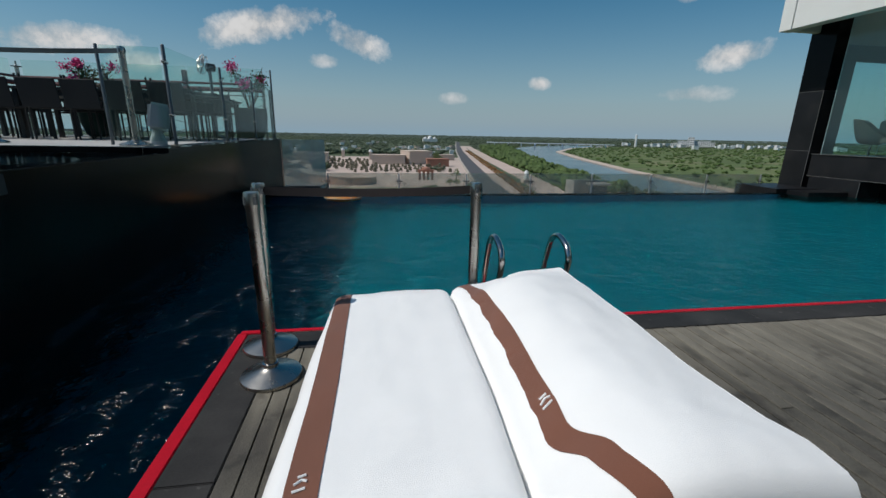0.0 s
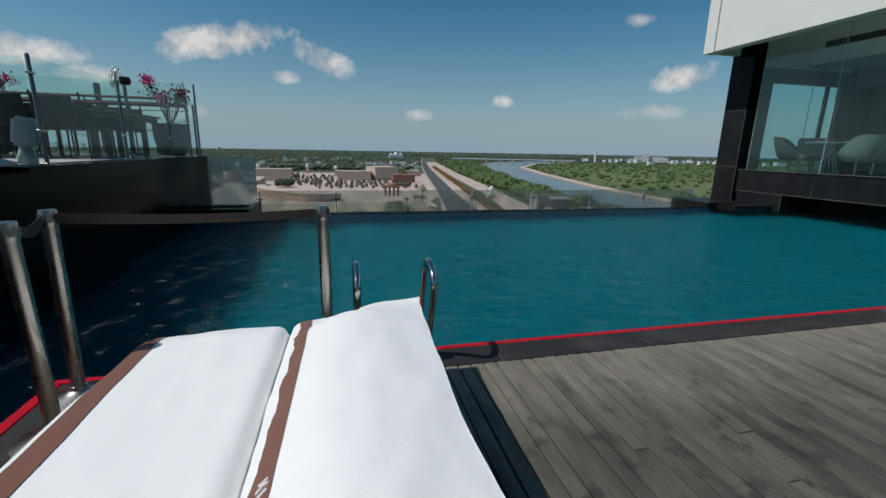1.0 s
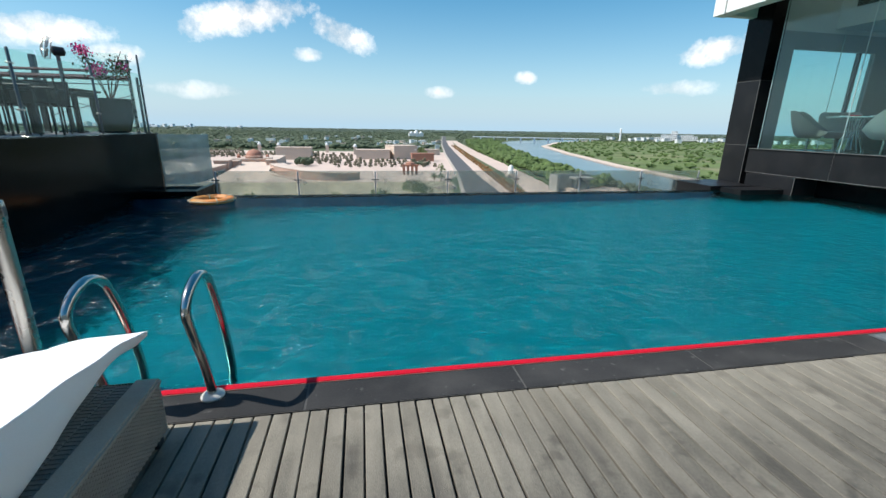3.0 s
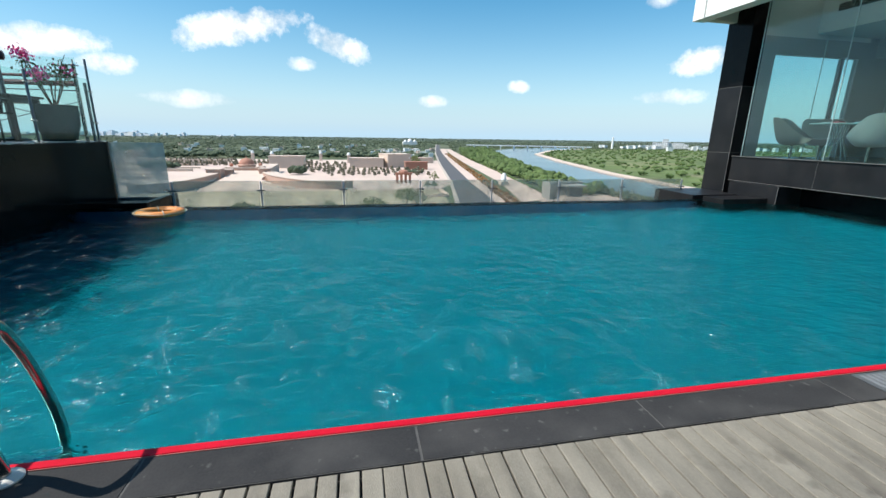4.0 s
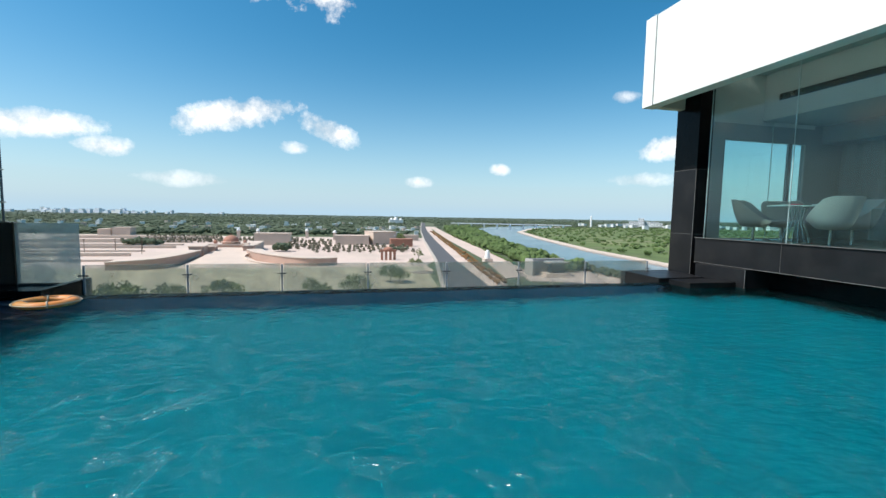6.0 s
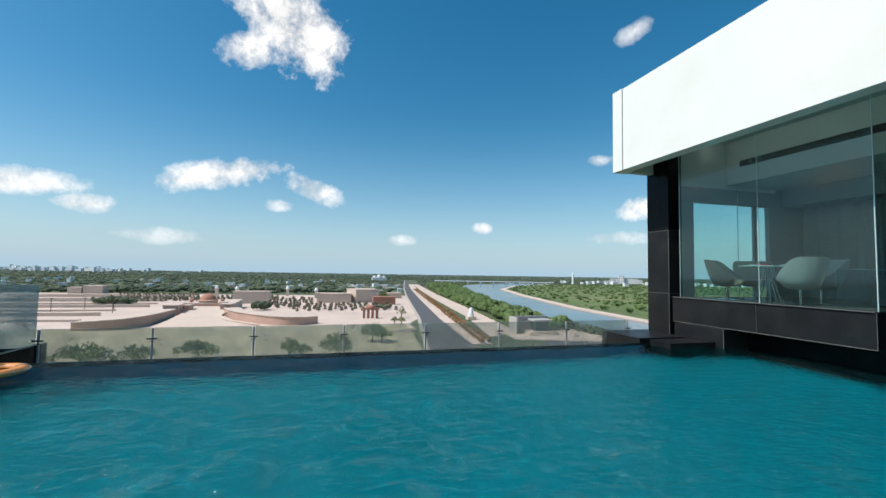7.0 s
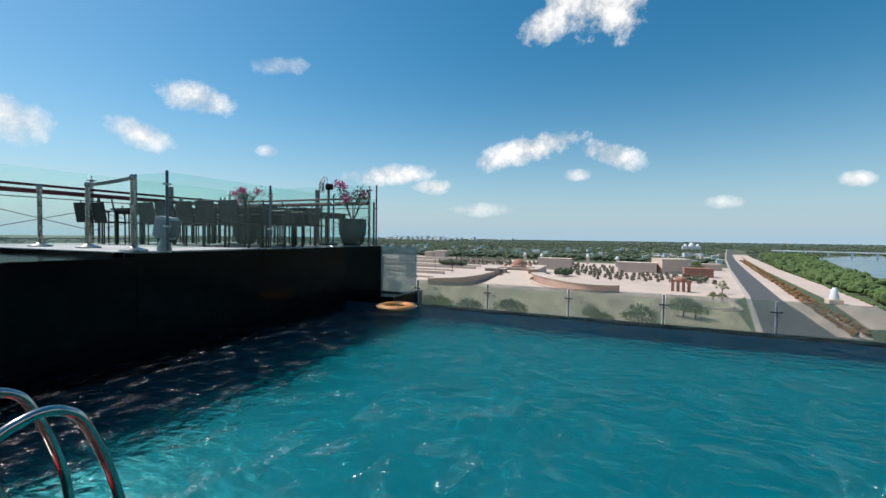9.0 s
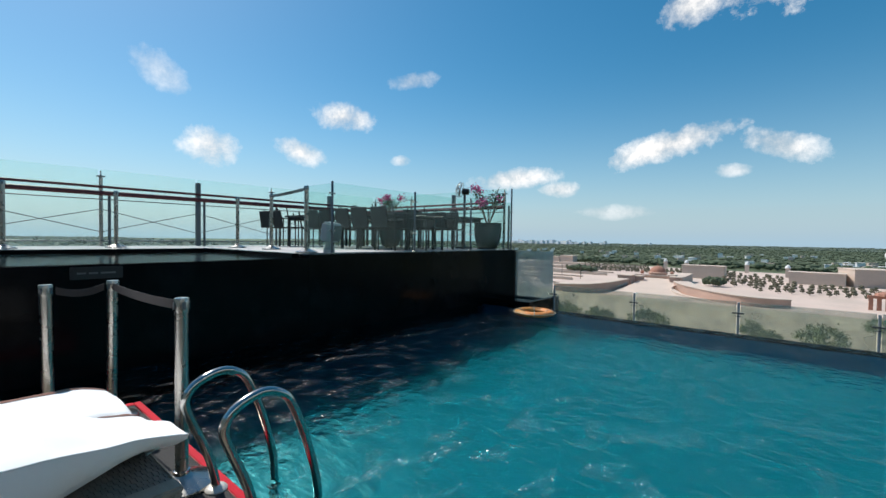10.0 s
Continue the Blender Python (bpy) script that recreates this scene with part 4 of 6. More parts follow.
for k in range(4):
    a = k * math.pi / 2 + 0.5
    bm = bmesh.new()
    tube(bm, [(math.cos(a) * (0.285 + 0.079 * math.cos(b)), math.sin(a) * (0.285 + 0.079 * math.cos(b)), 0.056 * math.sin(b)) for b in [2 * math.pi * j / 16 for j in range(16)]], 0.010, 6, True)
    part("band", bm, M_ROPE, buoy, smooth=True)

# ---- two sun loungers with towel-covered mattresses ----
Y_FAR, Y_FOOT = -0.35, -2.22


def lerp_table(v, table):
    for (a, p), (b, q) in zip(table, table[1:]):
        if v <= b:
            u = (v - a) / (b - a)
            u = u * u * (3 - 2 * u)
            return p + (q - p) * u
    return table[-1][1]


def mattress(side):
    """Top height, left and right edges of one mattress at v (0 at the pool end, 1 at the foot)."""
    if side == "left":
        xl = lambda v: lerp_table(v, [(0, 0.645), (0.5, 0.60), (0.8, 0.575), (1, 0.58)])
        xr = lambda v: lerp_table(v, [(0, 1.310), (0.5, 1.30), (1, 1.27)])
        top = lambda u, v: 0.425 + lerp_table(v, [(0, -0.035), (0.1, 0.0), (0.55, 0.0), (0.76, -0.012), (0.81, -0.022), (0.86, 0.012), (1, 0.0)]) - 0.02 * (1 - u) ** 3
    else:
        xl = lambda v: lerp_table(v, [(0, 1.318), (0.5, 1.305), (1, 1.290)])
        xr = lambda v: lerp_table(v, [(0, 2.015), (0.1, 1.985), (0.25, 1.965), (0.45, 1.945), (0.67, 1.93), (0.86, 1.94), (0.94, 1.985), (1, 2.01)])
        right = lambda v: lerp_table(v, [(0, 0.494), (0.12, 0.520), (0.27, 0.535), (0.5, 0.545), (0.86, 0.545), (0.93, 0.54), (1, 0.515)])
        seam = lambda v: 0.408 + lerp_table(v, [(0, -0.02), (0.1, 0.0), (0.80, 0.0), (0.855, -0.025), (0.93, 0.02), (1, 0.01)])

        def rise(u, v):
            """A slope across the pool end, a steep bulge beside the seam further back."""
            k = min(1.0, max(0.0, (v - 0.04) / 0.22))
            k = k * k * (3 - 2 * k)
            return (1 - k) * u ** 0.8 + k * (1 - (1 - min(1.0, u / 0.46)) ** 2)

        top = lambda u, v: seam(v) + (right(v) - seam(v) + (0.055 - 0.05 * math.exp(-(v / 0.12) ** 2)) * math.sin(math.pi * u)) * rise(u, v)
    return xl, xr, top


def mattress_point(side, u, v, lift=0.0):
    xl, xr, top = mattress(side)
    y = Y_FAR + (Y_FOOT + (0.14 if side == "right" else 0.0) - Y_FAR) * v
    wob = 0.006 * noise.noise((u * 3.1 + (7 if side == "left" else 0), v * 6.0, 0.4)) + 0.004 * noise.noise((u * 9, v * 15, 3.3))
    eu = max(0.0, abs(2 * u - 1) - 0.80) / 0.20
    if side == "right" and u > 0.5:
        eu = max(0.0, 2 * u - 1 - 0.93) / 0.07 * 0.12
    ev = max(0.0, abs(2 * v - 1) - 0.93) / 0.07
    r = 0.055 * (1 - math.sqrt(max(0.0, 1 - min(1, eu) ** 2))) + 0.05 * (1 - math.sqrt(max(0.0, 1 - min(1, ev) ** 2)))
    if side == "right":
        k = math.exp(-(v / 0.10) ** 2)
        r *= 1 - 0.85 * k * (u > 0.5)          # the far corner stays sharp and lifted
        y += 0.015 * k * max(0.0, (u - 0.6) / 0.4) ** 2
    x = xl(v) + (xr(v) - xl(v)) * u
    if side == "right" and u < 0.16:
        # slack folds of the towel beside the seam
        f = math.sin(math.pi * u / 0.16)
        x += f * (0.012 * noise.noise((v * 16.0, 0.7, 2.0)) + 0.006 * noise.noise((v * 41.0, 1.9, 5.0)))
    if side == "right":
        wob += 0.010 * math.sin(math.pi * min(1.0, u * 1.1)) * noise.noise((u * 2.2 + v * 1.5, v * 4.0, 9.1)) + 0.004 * noise.noise((u * 5 + v * 9, v * 3 - u * 4, 4.7))
    bow = 0.02 * math.sin(math.pi * u) if v < 0.02 else 0.0
    return Vector((x, y + bow, top(u, v) + wob - r + lift))


def lounger(side, label):
    b = thing("sun_lounger", label, "sun lounger", group="sun loungers on the deck")
    x0, x1 = (0.60, 1.318) if side == "left" else (1.326, 2.055)
    # frame with woven sides
    core = bmesh.new()
    box(core, x0 + 0.02, -2.28, 0.05, x1 - 0.02, -0.37, 0.265)
    part("frame", core, M_DARK, b, "dark inner frame")
    for x in (x0 + 0.05, x1 - 0.05):
        for y in (-2.22, -0.42):
            part("leg", slab(x - 0.025, y - 0.025, 0.001, x + 0.025, y + 0.025, 0.06, 0.004, 1), M_BLACK, b)

    def weave(name, o, eu, ev, nrm, nu, nv):
        bm = bmesh.new()
        o, eu, ev, nrm = Vector(o), Vector(eu), Vector(ev), Vector(nrm)
        for i in range(nu):
            for j in range(nv):
                h = 0.005 if (i + j) % 2 else 0.0015
                a, c = (i + 0.01) / nu, (i + 0.99) / nu
                d, e = (j + 0.02) / nv, (j + 0.98) / nv
                base = [o + eu * s + ev * t for s, t in ((a, d), (c, d), (c, e), (a, e))]
                g = 0.12 if (i + j) % 2 else 0.22
                topq = [o + eu * s + ev * t + nrm * h for s, t in ((a + g / nu, d), (c - g / nu, d), (c - g / nu, e), (a + g / nu, e))]
                vb, vt = [bm.verts.new(q) for q in base], [bm.verts.new(q) for q in topq]
                bm.faces.new(vt)
                for k in range(4):
                    bm.faces.new((vb[k], vb[(k + 1) % 4], vt[(k + 1) % 4], vt[k]))
        part(name, bm, M_RATTAN if name == "top_weave" else M_RATTANF, b, "grey woven rattan")

    nl = 150 if side == "right" else 60
    if side == "right":
        weave("side_weave", (x1 - 0.018, -2.28, 0.05), (0, 1.91, 0), (0, 0, 0.225), (1, 0, 0), nl, 28)
    else:
        weave("side_weave", (x0 + 0.018, -2.28, 0.05), (0, 1.91, 0), (0, 0, 0.225), (-1, 0, 0), nl, 13)
    weave("end_weave", (x0 + 0.02, -0.368, 0.05), (x1 - x0 - 0.04, 0, 0), (0, 0, 0.225), (0, 1, 0), 60, 28)
    weave("foot_weave", (x0 + 0.02, -2.282, 0.05), (x1 - x0 - 0.04, 0, 0), (0, 0, 0.225), (0, -1, 0), 22, 13)
    weave("top_weave", (x0 + 0.02, -2.28, 0.266), (x1 - x0 - 0.04, 0, 0), (0, 1.91, 0), (0, 0, 1), 14, 190)
    part("rim", slab(x0 + 0.02, -2.285, 0.262, x0 + 0.055, -0.362, 0.289, 0.006, 1) if side == "left" else slab(x1 - 0.105, -2.285, 0.262, x1 - 0.008, -0.362, 0.289, 0.008, 2), M_RATTANF, b)
    # mattress wrapped in a towel
    nu, nv = 30, 76
    bm = bmesh.new()
    top = [[bm.verts.new(mattress_point(side, i / nu, j / nv)) for i in range(nu + 1)] for j in range(nv + 1)]
    for j in range(nv):
        for i in range(nu):
            bm.faces.new((top[j][i], top[j + 1][i], top[j + 1][i + 1], top[j][i + 1]))
    rim = [top[0][i] for i in range(nu + 1)] + [top[j][nu] for j in range(1, nv + 1)] + [top[nv][i] for i in range(nu - 1, -1, -1)] + [top[j][0] for j in range(nv - 1, 0, -1)]
    centre = Vector(((x0 + x1) / 2, -1.29, 0))
    rows = [rim]

    def thick(x, y):
        """How far the underside curls up: 1 at the lifted corner, 0 where the mattress lies flat."""
        if side == "left":
            return 0.0
        a = min(1.0, max(0.0, (y + 0.98) / 0.63))
        c = min(1.0, max(0.0, (x - 1.55) / 0.45))
        return 0.95 * a * a * (3 - 2 * a) * c
    for k, (f, inset) in enumerate(((0.35, -0.010), (0.75, 0.0), (1.0, 0.035))):
        ring = []
        for q, v in enumerate(rim):
            tip = thick(v.co.x, v.co.y)
            low = 0.276 + (v.co.z - 0.05 - 0.276) * tip
            z = v.co.z + (low - v.co.z) * f
            inset2 = inset + f * f * (0.015 + 0.07 * tip)
            d = Vector((centre.x - v.co.x, (centre.y - v.co.y) * 0.4, 0)).normalized()
            w = 0.008 * noise.noise((v.co.x * 4, v.co.y * 4, k * 1.7)) * (1 if f < 1 else 0)
            ring.append(bm.verts.new((v.co.x + d.x * (inset2 + w), v.co.y + d.y * (inset2 + w), z)))
        rows.append(ring)
    n = len(rim)
    for a, c in zip(rows, rows[1:]):
        for q in range(n):
            bm.faces.new((a[q], a[(q + 1) % n], c[(q + 1) % n], c[q]))
    last, under = rows[-1], {}
    ij = [(i, 0) for i in range(nu + 1)] + [(nu, j) for j in range(1, nv + 1)] + [(i, nv) for i in range(nu - 1, -1, -1)] + [(0, j) for j in range(nv - 1, 0, -1)]
    for q, key in enumerate(ij):
        under[key] = last[q]
    for j in range(1, nv):
        for i in range(1, nu):
            t = top[j][i].co
            a, c = under[(0, j)].co, under[(nu, j)].co
            under[(i, j)] = bm.verts.new((a.x + (c.x - a.x) * i / nu, t.y, 0.276 + (t.z - 0.055 - 0.276) * thick(t.x, t.y)))
    for j in range(nv):
        for i in range(nu):
            bm.faces.new((under[(i, j)], under[(i + 1, j)], under[(i + 1, j + 1)], under[(i, j + 1)]))
    mt = part("mattress", bm, M_TOWEL, b, "thick mattress wrapped in a white terry towel", smooth=True)
    # brown stripe woven along one side of the towel
    if side == "left":
        ul = lambda v: lerp_table(v, [(0, 0.03), (0.5, 0.085), (0.79, 0.10), (0.83, 0.06), (1, 0.10)])
        wd = 0.125
    else:
        ul = lambda v: lerp_table(v, [(0, 0.07), (0.13, 0.095), (0.43, 0.11), (0.76, 0.10), (0.82, 0.09), (0.91, 0.17), (1, 0.23)])
        wd = 0.09
    bm = bmesh.new()
    ns = 90
    strip = [[bm.verts.new(mattress_point(side, min(0.97, ul(j / ns) + wd * k / 5), 0.004 + 0.992 * j / ns, 0.0035)) for k in range(6)] for j in range(ns + 1)]
    for j in range(ns):
        for k in range(5):
            bm.faces.new((strip[j][k], strip[j + 1][k], strip[j + 1][k + 1], strip[j][k + 1]))
    st = part("stripe", bm, M_STRIPE, mt, "brown terry stripe", smooth=True)
    # pale woven mark on the stripe
    vm = 0.765 if side == "right" else 0.775
    uu = ul(vm) + 0.03
    bm = bmesh.new()
    marks = [[(0.0, 0.0), (0.050, 0.004)], [(0.002, 0.012), (0.030, 0.020), (0.052, 0.016)], [(0.010, 0.026), (0.044, 0.029)]]
    for m in marks:
        tube(bm, [mattress_point(side, uu + a * 0.9, vm - c * 0.9, 0.006) for a, c in m], 0.0036, 5)
    part("mark", bm, M_TOWEL, mt, "white woven emblem shape")
    if side == "right":
        # piping round the lifted towel corner and a dark carry loop on the side
        part("piping", tube(bmesh.new(), [mattress_point(side, 1.0, v / 40) + Vector((-0.001, 0, -0.003)) for v in range(0, 41)], 0.0045, 6), M_TOWEL, mt, smooth=True)
        part("carry_loop", tube(bmesh.new(), smooth_path([(1.915, -1.20, 0.284), (1.925, -1.215, 0.33), (1.92, -1.25, 0.345), (1.91, -1.29, 0.33), (1.905, -1.30, 0.284)], 4), 0.007, 6), M_BLACK, b, "black carry loop", smooth=True)
    return b


lounger("left", "rattan sun lounger with a white brown-striped towel cover beside its twin")
lounger("right", "rattan sun lounger with a white brown-striped towel cover, one corner lifted")


# ---- things on the terrace ----
def dining_chair(label, group):
    c = thing("dining_chair", label, "chair", (0, 0, 0), group)
    part("seat", slab(-0.24, -0.23, 0.43, 0.24, 0.23, 0.455, 0.01), M_MESHBLK, c)
    bm = box(bmesh.new(), -0.23, -0.012, 0.47, 0.23, 0.012, 0.86, pose(0, 0.30, -0.03, -9))
    part("backrest", bev(bm, 0.006, 1), M_MESHBLK, c, "black mesh backrest")
    for x in (-0.245, 0.245):
        part("leg", tube(bmesh.new(), [(x, -0.22, 0.0), (x, -0.22, 0.66)], 0.014, 8), M_BLACK, c, smooth=True)
        part("leg", tube(bmesh.new(), [(x, 0.22, 0.0), (x, 0.22, 0.46), (x, 0.30, 0.88)], 0.014, 8), M_BLACK, c, smooth=True)
        part("armrest", bev(box(bmesh.new(), x - 0.022, -0.24, 0.655, x + 0.022, 0.26, 0.68), 0.006, 1), M_BLACK, c)
    return c


def dining_table(x, y, w, d, label):
    t = thing("dining_table", label, "table", (x, y, TER))
    part("tabletop", slab(-w / 2, -d / 2, 0.715, w / 2, d / 2, 0.75, 0.006), M_TABLE, t)
    part("apron", slab(-w / 2 + 0.08, -d / 2 + 0.08, 0.63, w / 2 - 0.08, d / 2 - 0.08, 0.714), M_BLACK, t)
    for sx in (-1, 1):
        for sy in (-1, 1):
            px, py = sx * (w / 2 - 0.08), sy * (d / 2 - 0.08)
            part("leg", slab(px - 0.03, py - 0.03, 0.001, px + 0.03, py + 0.03, 0.714, 0.004, 1), M_BLACK, t)
    return t


dining_table(-3.15, 5.25, 2.6, 0.95, "long dark outdoor dining table on the raised terrace")
CH = [(-4.22, 4.62, 180), (-3.67, 4.60, 184), (-3.12, 4.63, 176), (-2.57, 4.60, 181), (-2.02, 4.64, 178), (-4.20, 5.92, 2), (-3.64, 5.90, -4), (-3.10, 5.93, 3), (-2.56, 5.90, 0), (-2.03, 5.92, 4), (-1.72, 5.20, 90), (-4.75, 5.22, 92), (-5.75, 5.15, 150), (-4.3, 6.55, 178), (-3.6, 6.52, 183), (-2.9, 6.56, 176), (-2.2, 6.52, 180), (-5.1, 4.3, 175), (-5.6, 4.25, 185), (-5.2, 5.95, 5), (-5.75, 6.5, 90), (-5.2, 7.15, 0)]
ch = dining_chair("black mesh outdoor dining chair on the raised terrace", "dining chairs on the terrace")
ch.matrix_basis = pose(CH[0][0], CH[0][1], TER, 0, 0, CH[0][2])
for x, y, r in CH[1:]:
    copy_thing(ch, pose(x, y, TER, 0, 0, r))
dining_table(-3.25, 7.12, 2.6, 0.8, "long dark outdoor dining table on the raised terrace")
dining_table(-5.35, 4.82, 1.0, 0.7, "dark rectangular table on the raised terrace")
dining_table(-5.2, 6.5, 0.9, 0.9, "small square dark table on the raised terrace")
for x, y in ((-2.6, 5.2), (-3.4, 5.3), (-3.9, 5.2)):
    pl = thing("place_setting", "white napkin and plate laid on the dark table", "tableware", (x, y, TER + 0.751), "table settings")
    part("plate", lathe(bmesh.new(), [(0.08, 0.0), (0.12, 0.012), (0.115, 0.014), (0.07, 0.004)], 16), M_NAPKIN, pl, smooth=True)
    part("napkin", slab(0.14, -0.05, 0.0, 0.24, 0.07, 0.012, 0.003, 1), M_NAPKIN, pl)


def leaf_cluster(bm, rng, centre, spread, count, size, squash=0.8):
    for _ in range(count):
        c = Vector(centre) + Vector((rng.gauss(0, spread), rng.gauss(0, spread), rng.gauss(0, spread * squash)))
        e = Euler((rng.uniform(0, 6.3), rng.uniform(0, 6.3), rng.uniform(0, 6.3))).to_matrix()
        s = size * rng.uniform(0.6, 1.3)
        vs = [bm.verts.new(c + e @ Vector(q) * s) for q in ((-0.5, 0, 0), (0, -0.32, 0.05), (0.55, 0, 0), (0, 0.32, 0.05))]
        bm.faces.new(vs)
    return bm


def potted_bougainvillea(x, y, r, h, seed, label, tall):
    rng = random.Random(seed)
    p = thing("potted_plant", label, "potted plant", (x, y, TER), "flower pots on the terrace")
    part("pot", lathe(bmesh.new(), [(r * 0.55, 0.001), (r * 0.72, 0.04), (r * 0.95, h * 0.45), (r, h * 0.8), (r * 0.97, h * 0.95), (r * 1.02, h), (r * 0.93, h), (r * 0.9, h * 0.9)], 28, cap=False), M_POT, p, smooth=True)
    part("soil", lathe(bmesh.new(), [(r * 0.9, h * 0.86), (r * 0.88, h * 0.88), (r * 0.3, h * 0.93)], 20), M_SOIL, p)
    leaves = bmesh.new()
    for k in range(9):
        a = rng.uniform(0, 6.28)
        tip = Vector((math.cos(a) * rng.uniform(0.1, 0.42), math.sin(a) * rng.uniform(0.1, 0.35), h + tall * rng.uniform(0.55, 1.0)))
        mid = Vector((tip.x * 0.3, tip.y * 0.3, h + tall * 0.4)) + Vector((rng.gauss(0, 0.05), rng.gauss(0, 0.05), 0))
        path = smooth_path([(tip.x * 0.05, tip.y * 0.05, h * 0.9), mid, tip], 5)
        part("branch", tube(bmesh.new(), path, [0.012 * (1 - 0.6 * i / len(path)) for i in range(len(path))], 5), M_TWIG, p)
        if k % 2 == 0:
            fl = part("bloom", leaf_cluster(bmesh.new(), rng, tip, 0.06, 90, 0.05), M_PINK, p)
            tagged(fl, "magenta bougainvillea bloom", kind="stuff")
        leaf_cluster(leaves, rng, mid.lerp(tip, 0.6), 0.09, 45, 0.05)
    part("foliage", leaves, M_LEAF, p)
    return p


potted_bougainvillea(-1.75, 7.40, 0.33, 0.62, 5, "dark green glazed pot with magenta bougainvillea", 0.85)
potted_bougainvillea(-4.3, 6.6, 0.30, 0.60, 9, "dark pot with pink bougainvillea behind the table", 0.75)

# pedestal fan
fan = thing("pedestal_fan", "black and steel outdoor pedestal fan on the terrace", "fan", (-2.50, 7.45, TER))
part("base", lathe(bmesh.new(), [(0.22, 0.001), (0.22, 0.03), (0.06, 0.06)], 20), M_BLACK, fan, smooth=True)
part("pole", lathe(bmesh.new(), [(0.032, 0.05), (0.032, 1.35)], 12), M_STEELDK, fan, smooth=True)
bm = lathe(bmesh.new(), [(0.03, -0.12), (0.075, -0.10), (0.085, 0.05), (0.03, 0.08)], 14)
bmesh.ops.transform(bm, matrix=pose(0, 0, 1.42, 90, 0, -60), verts=bm.verts)
part("motor", bm, M_BLACK, fan, smooth=True)
cage = bmesh.new()
for rr, off in ((0.24, 0.0), (0.17, 0.05), (0.09, 0.075), (0.235, -0.09)):
    tube(cage, [(math.cos(a) * rr, math.sin(a) * rr, off) for a in [2 * math.pi * i / 24 for i in range(24)]], 0.006, 5, True)
for k in range(16):
    a = 2 * math.pi * k / 16
    tube(cage, [(math.cos(a) * 0.05, math.sin(a) * 0.05, 0.08), (math.cos(a) * 0.17, math.sin(a) * 0.17, 0.05), (math.cos(a) * 0.24, math.sin(a) * 0.24, 0.0), (math.cos(a) * 0.2, math.sin(a) * 0.2, -0.1)], 0.004, 4)
bmesh.ops.transform(cage, matrix=pose(-0.13, -0.075, 1.47, 78, 0, -60) @ Matrix.Scale(0.82, 4), verts=cage.verts)
part("cage", cage, M_STEEL, fan)
for k in range(3):
    bm = box(bmesh.new(), 0.03, -0.05, -0.004, 0.20, 0.05, 0.004, pose(-0.13, -0.075, 1.47, 78, 0, -60) @ Matrix.Scale(0.82, 4) @ Matrix.Rotation(k * 2.094, 4, "Z") @ pose(0, 0, -0.03, 20))
    part("blade", bm, M_STEELDK, fan)

# outdoor loudspeaker at the wall's corner
spk = thing("loudspeaker", "light grey outdoor loudspeaker tilted on a stand", "loudspeaker", (-1.62, 2.86, TER))
part("foot", lathe(bmesh.new(), [(0.09, 0.001), (0.085, 0.05), (0.05, 0.16), (0.045, 0.20)], 14), M_GREYBOX, spk, smooth=True)
bm = box(bmesh.new(), -0.10, -0.14, 0.0, 0.12, 0.14, 0.30, pose(0, 0, 0.17, 0, 10, 25))
part("cabinet", bev(bm, 0.03, 3), M_GREYBOX, spk, smooth=True)
bm = box(bmesh.new(), 0.121, -0.11, 0.03, 0.128, 0.11, 0.27, pose(0, 0, 0.17, 0, 10, 25))
part("grille", bm, M_STEELDK, spk, "grey speaker grille")


# ---- things in the restaurant ----
def tub_chair(label, group):
    c = thing("tub_chair", label, "armchair", (0, 0, 0), group)
    part("foot", lathe(bmesh.new(), [(0.20, 0.001), (0.20, 0.008), (0.03, 0.02), (0.025, 0.34)], 18), M_CHROME, c, "chrome pedestal foot", smooth=True)
    bm = bmesh.new()
    n, rows = 22, []
    prof = [(0.05, 0.29), (0.20, 0.30), (0.285, 0.37), (0.325, 0.48), (0.35, 0.63), (0.365, 0.77), (0.37, 0.90)]
    for k, (r, z) in enumerate(prof):
        ring = []
        for i in range(n):
            a = 2 * math.pi * i / n
            back = 0.5 - 0.5 * math.cos(a)        # 0 at the front, 1 at the back
            low = 0.42 + (z - 0.42) * (0.04 + 0.96 * min(1.0, back * 1.3) ** 1.5) if z > 0.42 else z
            fl = 1.0 + 0.42 * max(0.0, low - 0.42) * back
            ring.append(bm.verts.new((-r * math.cos(a + math.pi) * -1 * fl, r * math.sin(a) * fl, low)))
        rows.append(ring)
    for a, b in zip(rows, rows[1:]):
        for i in range(n):
            bm.faces.new((a[i], a[(i + 1) % n], b[(i + 1) % n], b[i]))
    bm.faces.new(list(reversed(rows[0])))
    bmesh.ops.solidify(bm, geom=list(bm.faces), thickness=0.03)
    part("shell", bm, M_SHELL, c, smooth=True)
    part("cushion", lathe(bmesh.new(), [(0.26, 0.40), (0.275, 0.43), (0.26, 0.46), (0.1, 0.47)], 20), M_SHELL, c, smooth=True)
    return c


tub = tub_chair("beige tub chair with a chrome foot in the restaurant", "tub chairs round the table")
TUBS = [(13.30, 6.51, 118), (14.05, 6.48, 42), (13.18, 4.88, -100), (14.10, 5.12, -20)]
tub.matrix_basis = pose(TUBS[0][0], TUBS[0][1], LED, 0, 0, TUBS[0][2])
for x, y, r in TUBS[1:]:
    copy_thing(tub, pose(x, y, LED, 0, 0, r))
rt = thing("round_table", "round glass-topped table on a steel wire pedestal", "table", (13.32, 5.60, LED))
part("tabletop", lathe(bmesh.new(), [(0.49, 0.735), (0.50, 0.742), (0.50, 0.748), (0.49, 0.752)], 36), M_EDGE, rt, "pale glass top", smooth=True)
